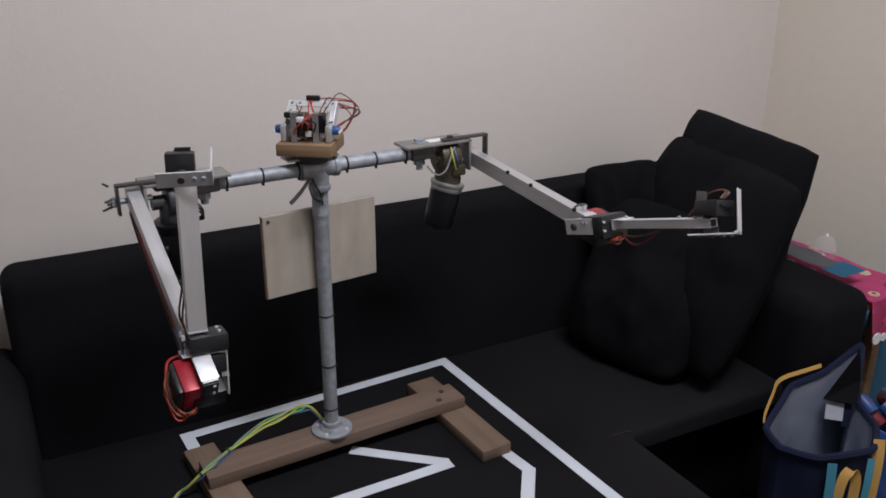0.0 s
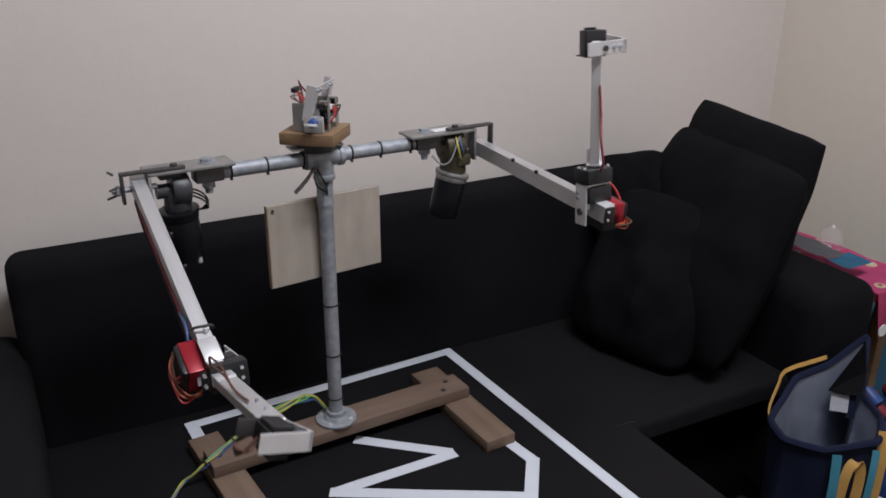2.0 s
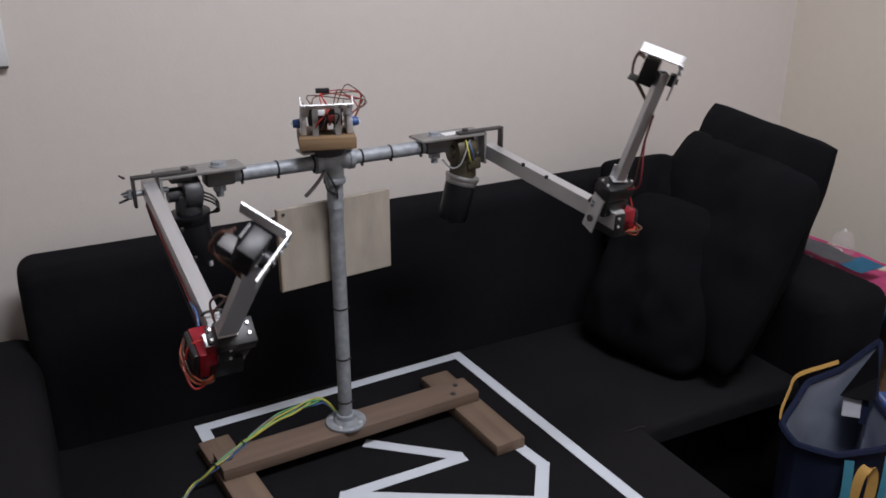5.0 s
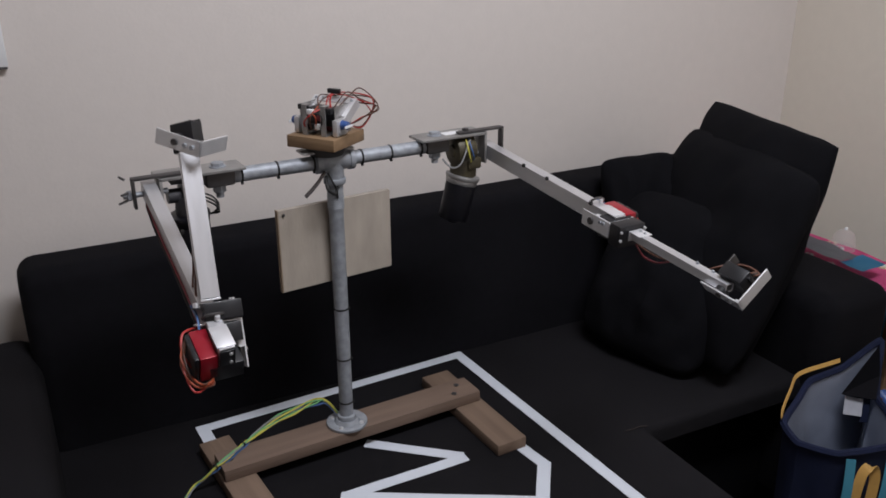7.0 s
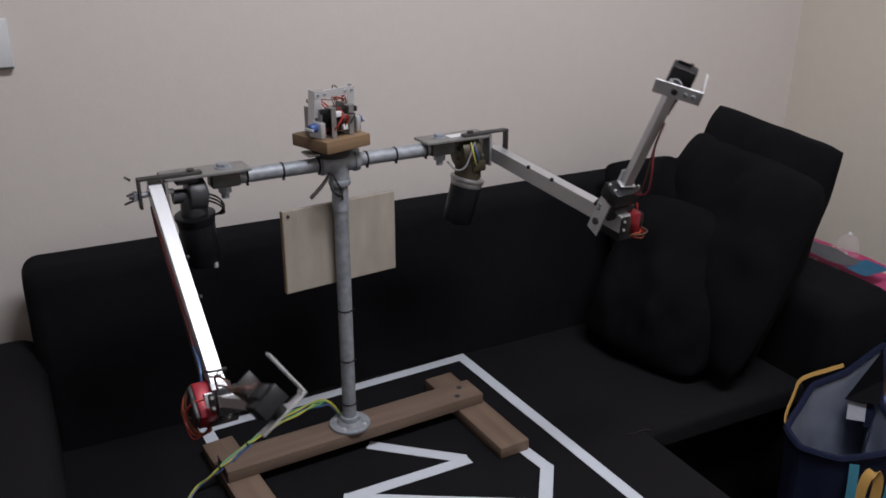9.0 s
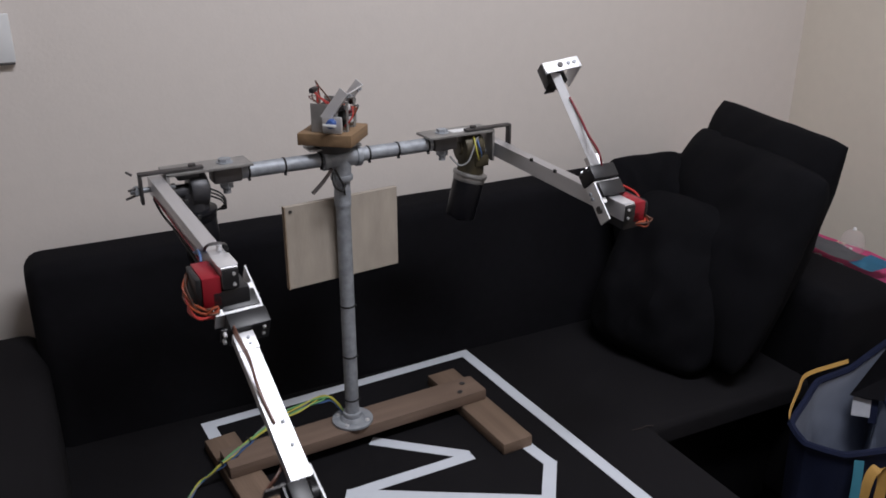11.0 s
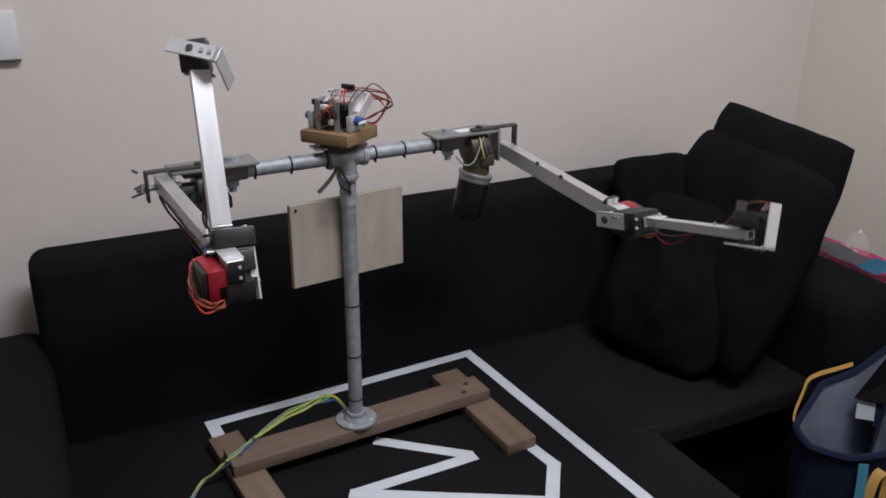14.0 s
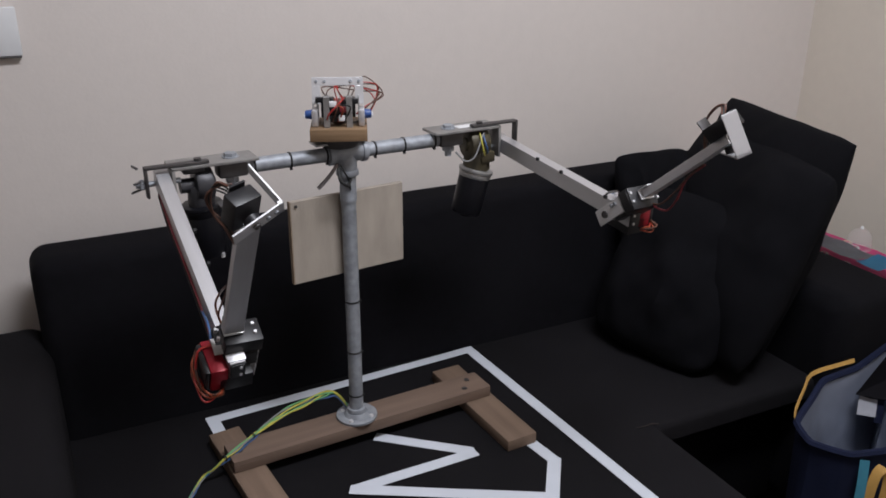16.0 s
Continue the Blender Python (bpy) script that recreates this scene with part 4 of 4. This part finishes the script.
# ---- wall switch ----
switch = thing("wall_switch", pose(-0.500, 0.5235, SEAT + 0.765, 0, 0, TURN), "white plastic switch plate on the cream wall", "switch")
part("plate", box_bm(-0.048, 0.048, -0.010, 0.0, -0.046, 0.046, 0.003), WHITE_PL, switch)
part("rocker", box_bm(-0.020, 0.012, -0.0135, -0.0095, -0.016, 0.016, 0.002), WHITE_PL, switch)
part("lower_lip", box_bm(-0.046, 0.046, -0.0115, -0.0005, -0.0495, -0.0462, 0.001), DARKSTEEL, switch, "dark lower edge")

# ---- ceiling light ----
fixture = thing("ceiling_light", pose(LAMP_AT[0], LAMP_AT[1], 2.72, 0, 0, 70), "long white ceiling light fitting", "ceiling light")
part("housing", box_bm(-0.17, 0.17, -0.56, 0.56, -0.045, -0.001, 0.006), WHITE_PL, fixture)

# ---- tape on the seat ----
tape = thing("floor_tape", pose(0, 0, SEAT), "white adhesive tape stuck on the black seat in straight lines", "tape")
TW = 0.0255


def strip(p, q, w=TW, z=0.0005):
    p, q = Vector(p), Vector(q)
    d = (q - p)
    ln = d.length
    bm = box_bm(0, ln, -w / 2, w / 2, 0, 0.0007)
    n = 8
    for k in range(1, n):
        bmesh.ops.bisect_plane(bm, geom=bm.verts[:] + bm.edges[:] + bm.faces[:], plane_co=(ln * k / n, 0, 0), plane_no=(1, 0, 0))
    for v in bm.verts:
        v.co.y += 0.0012 * noise.noise(Vector((v.co.x * 9 + p.x * 7, v.co.y * 30, 3.3)))
    ob = part("tape_strip", bm, TAPE, tape, smooth=False)
    ob.matrix_local = pose(p.x, p.y, z, 0, 0, math.degrees(math.atan2(d.y, d.x)))


h = TW / 2
strip((-0.251, 0.2132 - h), (0.3952, 0.2132 - h))
strip((0.3952 - h, 0.2132 - 0.001), (0.3952 - h, -0.75), z=0.0013)
strip((-0.251 + h, 0.2132 - 0.001), (-0.251 + h, -0.75), z=0.0013)
strip((0.030, -0.018), (0.176, -0.156), z=0.0005)
strip((0.181, -0.162), (-0.078, -0.152), z=0.0013)
strip((-0.082, -0.148), (0.225, -0.344), z=0.0021)
strip((0.288, -0.13), (0.2995, -0.262), z=0.0005)
strip((0.303, -0.252), (0.175, -0.415), z=0.0013)

# glint along the seam at the seat corner, modelled as an added strand
solid("seam_glint", wire_bm([(0.512, -0.252, SEAT + 0.0012), (0.530, -0.258, SEAT + 0.003), (0.548, -0.256, SEAT + 0.0018), (0.562, -0.262, SEAT + 0.0012)], 0.0009), DARK_BROWN, "thin brown strand standing in for a seam glint on the seat corner", "thread")

# ---- movement ----
# seconds: elbow below the shoulder, forearm (degrees above straight ahead)
LEFT_ROWS = [
    (0, -30.8, 94), (0.5, -31, 74), (1, -29, 50), (1.5, -31, 36), (2, -28.5, 11), (2.5, -31, -3), (3, -30, -46), (3.5, -22, -34), (4, -22, 5),
    (4.2, -22.5, 14), (5, -23, 46), (5.8, -23, 77), (6.3, -23, 90), (6.5, -23.3, 93.5), (7, -23.5, 113), (7.2, -38, 102), (7.5, -49, 83), (8, -44, 62.5),
    (8.5, -44.5, 45), (9, -43.5, 26.5), (9.2, -43, 18), (9.8, -31, -8), (10.4, -17, -44), (11, -7, -30), (11.3, -5, 0), (11.5, -4, 12), (12, -4, 31),
    (12.5, -1.5, 42), (13, -4.5, 65.5), (13.5, -6, 82), (14, -6, 114), (14.5, -5, 132), (14.7, -14, 126), (15, -28.5, 113), (15.5, -31.5, 94),
    (16, -30, 62)]
RIGHT_ROWS = [
    (0, 17.2), (0.5, 36), (1, 53.7), (1.5, 69), (2, 94.5), (2.5, 115.5), (3, 134), (3.5, 128), (4, 107.5), (4.2, 103), (4.8, 76), (5.3, 55), (5.8, 36),
    (6.3, 13), (6.5, 6.8), (7, -5), (7.5, 6), (8, 27), (8.5, 41), (9, 64.3), (9.2, 74), (9.7, 96), (10.2, 120), (10.6, 134), (11, 132), (11.3, 127),
    (11.5, 121), (12, 96.5), (12.5, 80), (13, 55.5), (13.5, 36), (14, 12), (14.5, -3.5), (15, 4.5), (15.5, 24.5), (16, 39)]
# seconds: turn of the forearm about its length
LEFT_SPIN = [(0, 0), (11.4, 0), (12, 45), (12.5, 68), (13, 26), (13.5, 4), (14, 0), (16, 0)]
# seconds: the directions of the hand bracket's two limbs
LEFT_HAND = [
    (0, 0.9, -0.3, 0, 0.3, 0.88, 0.25), (0.5, 1, 0.02, 0.04, -0.03, 0.94, 0.33), (1, 0.94, 0.25, 0.23, -0.34, 0.7, 0.63),
    (1.5, 0.82, 0.21, 0.54, -0.57, 0.41, 0.71), (2, 0.2, -0.95, 0.2, -0.93, -0.1, 0.33), (2.5, 0.08, -0.88, 0.46, -0.99, -0.02, 0.14),
    (3, 0, -0.69, -0.72, -1, 0, 0), (3.5, 0, -0.83, -0.3, -1, 0, 0), (4, 0, -0.94, 0.33, -1, 0, 0), (4.35, 0.34, 0.12, 0.93, -0.94, 0.11, 0.33),
    (4.85, 0.62, 0.49, 0.62, -0.79, 0.38, 0.49), (5.35, 0.95, -0.05, 0.2, 0, 0.9, 0.4), (5.85, 0.75, -0.65, -0.05, 0.65, 0.75, 0.1),
    (6.3, 0.62, -0.75, -0.1, 0.75, 0.65, -0.05), (7, 0.6, -0.75, -0.2, 0.75, 0.65, -0.08), (7.5, 0.85, -0.5, 0, 0.45, 0.8, 0.2),
    (8, 1, 0.08, 0.04, -0.09, 0.88, 0.47), (8.5, 0.97, 0.18, 0.19, -0.26, 0.66, 0.71), (9, 0.84, 0.14, 0.52, -0.53, 0.34, 0.77),
    (9.6, 0.37, -0.5, 0.78, -0.91, 0, 0.42), (10.1, 0.03, -0.99, -0.11, -1, -0.04, 0.08), (10.5, 0, -0.75, -0.66, -1, 0, 0),
    (11.5, 0, -0.9, 0.42, -1, 0, 0), (11.75, 0.07, -0.37, 0.93, -0.99, 0.04, 0.1), (12, 0.34, 0.45, 0.82, -0.94, 0.19, 0.28),
    (12.5, 0.62, 0.54, 0.58, -0.79, 0.42, 0.45), (13, 0.95, -0.05, 0.2, 0, 0.9, 0.4), (13.5, 0.75, -0.65, -0.05, 0.65, 0.75, 0.1),
    (14, 0.72, -0.66, -0.15, 0.45, 0.48, -0.72), (14.5, 0.72, -0.68, -0.1, 0.40, 0.42, -0.8), (15, 0.74, -0.67, 0, 0.5, 0.64, -0.45),
    (15.5, 0.9, -0.4, 0, 0.4, 0.85, 0.2), (16, 0.88, 0.11, 0.40, -0.45, 0.72, 0.52)]
RIGHT_HAND = [
    (0, 0.5, -0.82, 0.2, 0.2, 0.38, 0.9), (0.5, -0.4, -0.85, 0.15, -0.25, 0.15, 0.95), (1, 0, -0.81, -0.59, 1, 0, 0),
    (1.5, 0.7, -0.68, -0.2, 0.7, 0.65, 0.28), (2, 1, -0.15, 0.06, 0.1, 1, 0), (2.5, 1, -0.1, 0.15, 0.1, 0.92, -0.35),
    (2.75, 1, -0.1, 0.15, 0.1, 0.92, -0.35), (3, 0.97, -0.1, 0.12, 0.1, 0.7, -0.7), (3.25, 0.97, -0.1, 0.12, 0.1, 0.7, -0.7),
    (3.5, 0.97, -0.1, 0.12, 0.1, 0.7, -0.7), (4, -0.01, 0.03, 1, -1, 0.03, -0.01), (4.35, -0.06, -0.2, 0.98, -0.98, 0.21, -0.02),
    (4.85, -0.22, -0.47, 0.85, -0.69, 0.69, 0.2), (5.35, -0.13, -0.64, 0.76, -0.37, 0.74, 0.56), (5.85, 0, -0.83, 0.55, 0.17, 0.55, 0.82),
    (6.3, 0, -0.97, 0.22, 0.34, 0.21, 0.92), (6.5, 0, -0.99, 0.12, 0.42, 0.11, 0.9), (7, 0, -1, -0.09, 0.74, -0.06, 0.67),
    (7.5, 0, -0.99, 0.1, 0.47, 0.09, 0.88), (7.75, 0.5, -0.82, 0.2, 0.2, 0.38, 0.9), (8, -0.3, -0.9, 0.2, 0.1, 0.2, 0.95),
    (8.5, -0.45, -0.85, 0.1, -0.42, 0.24, 0.87), (9, 0.66, -0.7, -0.25, 0.74, 0.6, 0.28), (9.7, 1, -0.15, 0.06, 0.1, 1, 0),
    (10.1, 1, -0.1, 0.15, 0.1, 0.92, -0.35), (10.4, 1, -0.1, 0.15, 0.1, 0.92, -0.35), (10.7, 0.97, -0.1, 0.12, 0.1, 0.7, -0.7),
    (11, 0.97, -0.1, 0.12, 0.1, 0.7, -0.7), (11.3, 0.5, 0.1, 0.8, -0.75, 0.45, -0.35), (11.5, -0.15, -0.15, 0.97, -1, 0.03, -0.02),
    (12, -0.06, -0.19, 0.98, -0.98, 0.21, -0.02), (12.5, -0.22, -0.45, 0.86, -0.69, 0.69, 0.19), (13, -0.13, -0.62, 0.77, -0.37, 0.75, 0.54),
    (13.5, 0, -0.81, 0.59, 0.17, 0.58, 0.8), (14, 0, -0.98, 0.21, 0.26, 0.2, 0.94), (14.5, 0, -1, -0.06, 0.71, -0.04, 0.71),
    (15, 0, -1, 0.08, 0.53, 0.07, 0.85), (15.5, -0.25, -0.9, 0.2, 0.1, 0.2, 0.95), (16, -0.45, -0.85, 0.15, -0.35, 0.2, 0.9)]
# seconds: head pan (towards the robot's left), frame tilt forward
HEAD_ROWS = [
    (0.0, -38, -50), (0.5, -20, -25), (1.0, -5, -10), (1.5, 15, 5), (2.0, 47, 12), (2.5, 50, 22), (3.0, 50, 28), (3.5, 49, 34), (4.0, 26, 60), (4.2, 18, 66), (4.8, -10, 70), (5.3, -30, 10),
    (5.8, -50, -35), (6.3, -57, -55), (6.5, -57, -58), (7.0, -57, -58), (7.5, -50, -52), (8.0, -24, -30), (8.5, -8, -10), (9.0, 16, 5), (9.2, 28, 8), (9.7, 47, 14), (10.6, 50, 28), (11.1, 47, 40), (11.5, 35, 55),
    (12.0, 6, 64), (12.5, -20, 80), (13.0, -32, 5), (13.5, -54, -38), (14.0, -57, -54), (14.5, -56, -56), (15.0, -56, -55), (15.5, -45, -45), (16.0, -24, -14)]


def glide(rows, t):
    """The values of a table at t, smoothly between its rows."""
    k = max(0, min(len(rows) - 2, sum(1 for r in rows if r[0] <= t) - 1))
    a, b = rows[k], rows[k + 1]
    lo, hi = rows[max(k - 1, 0)], rows[min(k + 2, len(rows) - 1)]
    h = b[0] - a[0]
    u = (t - a[0]) / h
    out = []
    for c in range(1, len(a)):
        s0, s1, s = (a[c] - lo[c]) / max(a[0] - lo[0], 1e-6), (hi[c] - b[c]) / max(hi[0] - b[0], 1e-6), (b[c] - a[c]) / h
        m0 = 0 if s0 * s <= 0 else math.copysign(min(abs(s0 + s) / 2, 2 * min(abs(s0), abs(s))), s)
        m1 = 0 if s1 * s <= 0 else math.copysign(min(abs(s1 + s) / 2, 2 * min(abs(s1), abs(s))), s)
        out.append((2 * u ** 3 - 3 * u * u + 1) * a[c] + (u ** 3 - 2 * u * u + u) * h * m0 + (3 * u * u - 2 * u ** 3) * b[c] + (u ** 3 - u * u) * h * m1)
    return out


LEAN = {-1: (-2.0, 2.7), 1: (0, 0)}     # the elbow axis is not quite square to the forearm
REACH = {-1: -0.026, 1: 0.004}  # the hand pivot past the wrist (negative: further out)
SAG = {-1: 5.5, 1: 0.6}        # the elbow pivot hangs under the tube


def arm_poses(s, upper, fore, limbs, spin):
    x, y, z = SHOULDER[s]
    m_up = pose(x, y, z, -upper - SAG[s])
    el = pose(x, y, z, -upper) @ Vector((0, -EL, 0))
    m_el = Matrix.Translation(el) @ pose(0, 0, 0, 0, 0, LEAN[s][0]) @ pose(0, 0, 0, -fore) @ pose(0, 0, 0, 0, 0, LEAN[s][1])
    m_wr = m_el @ pose(0, -WR, 0)
    first, second = Vector(limbs[:3]).normalized(), Vector(limbs[3:])
    second = (second - first * second.dot(first)).normalized()
    ax, ay = s * second, -first
    turn = Matrix((ax, ay, ax.cross(ay))).transposed().to_4x4()
    back = m_wr.to_3x3().col[1]                     # along the forearm, towards the elbow
    across = (ax - back * ax.dot(back)).normalized()
    rolled = Matrix((across, back, across.cross(back))).transposed().to_4x4()
    return m_up, m_el, m_el @ pose(0, 0, 0, 0, spin, 0), Matrix.Translation(m_wr @ Vector((0, REACH[s] - 0.008, 0))) @ rolled, Matrix.Translation(m_wr @ Vector((s * 0.004, REACH[s], 0.0))) @ turn


def motions():
    steps = [k * 0.1 for k in range(161)]
    rows = {ob: [] for ob in (*LEFT_ARM, *RIGHT_ARM, head, tilt_frame)}
    for t in steps:
        for ob, m in zip(LEFT_ARM, arm_poses(-1, *glide(LEFT_ROWS, t), glide(LEFT_HAND, t), glide(LEFT_SPIN, t)[0])):
            rows[ob].append((t, m))
        raised = glide(RIGHT_ROWS, t)[0]
        spin = 42 * max(0.0, min(1.0, (raised - 58) / 26))
        for ob, m in zip(RIGHT_ARM, arm_poses(1, -4.5 - 1.5 * math.cos(math.radians(raised)), raised, glide(RIGHT_HAND, t), spin)):
            rows[ob].append((t, m))
        pan, tilt = glide(HEAD_ROWS, t)
        m_head = pose(HEAD_X, 0, HEAD_Z, 0, 0, pan)
        rows[head].append((t, m_head))
        rows[tilt_frame].append((t, m_head @ pose(0, -0.010, 0.046, tilt)))
    for ob, r in rows.items():
        walk(ob, r)


motions()
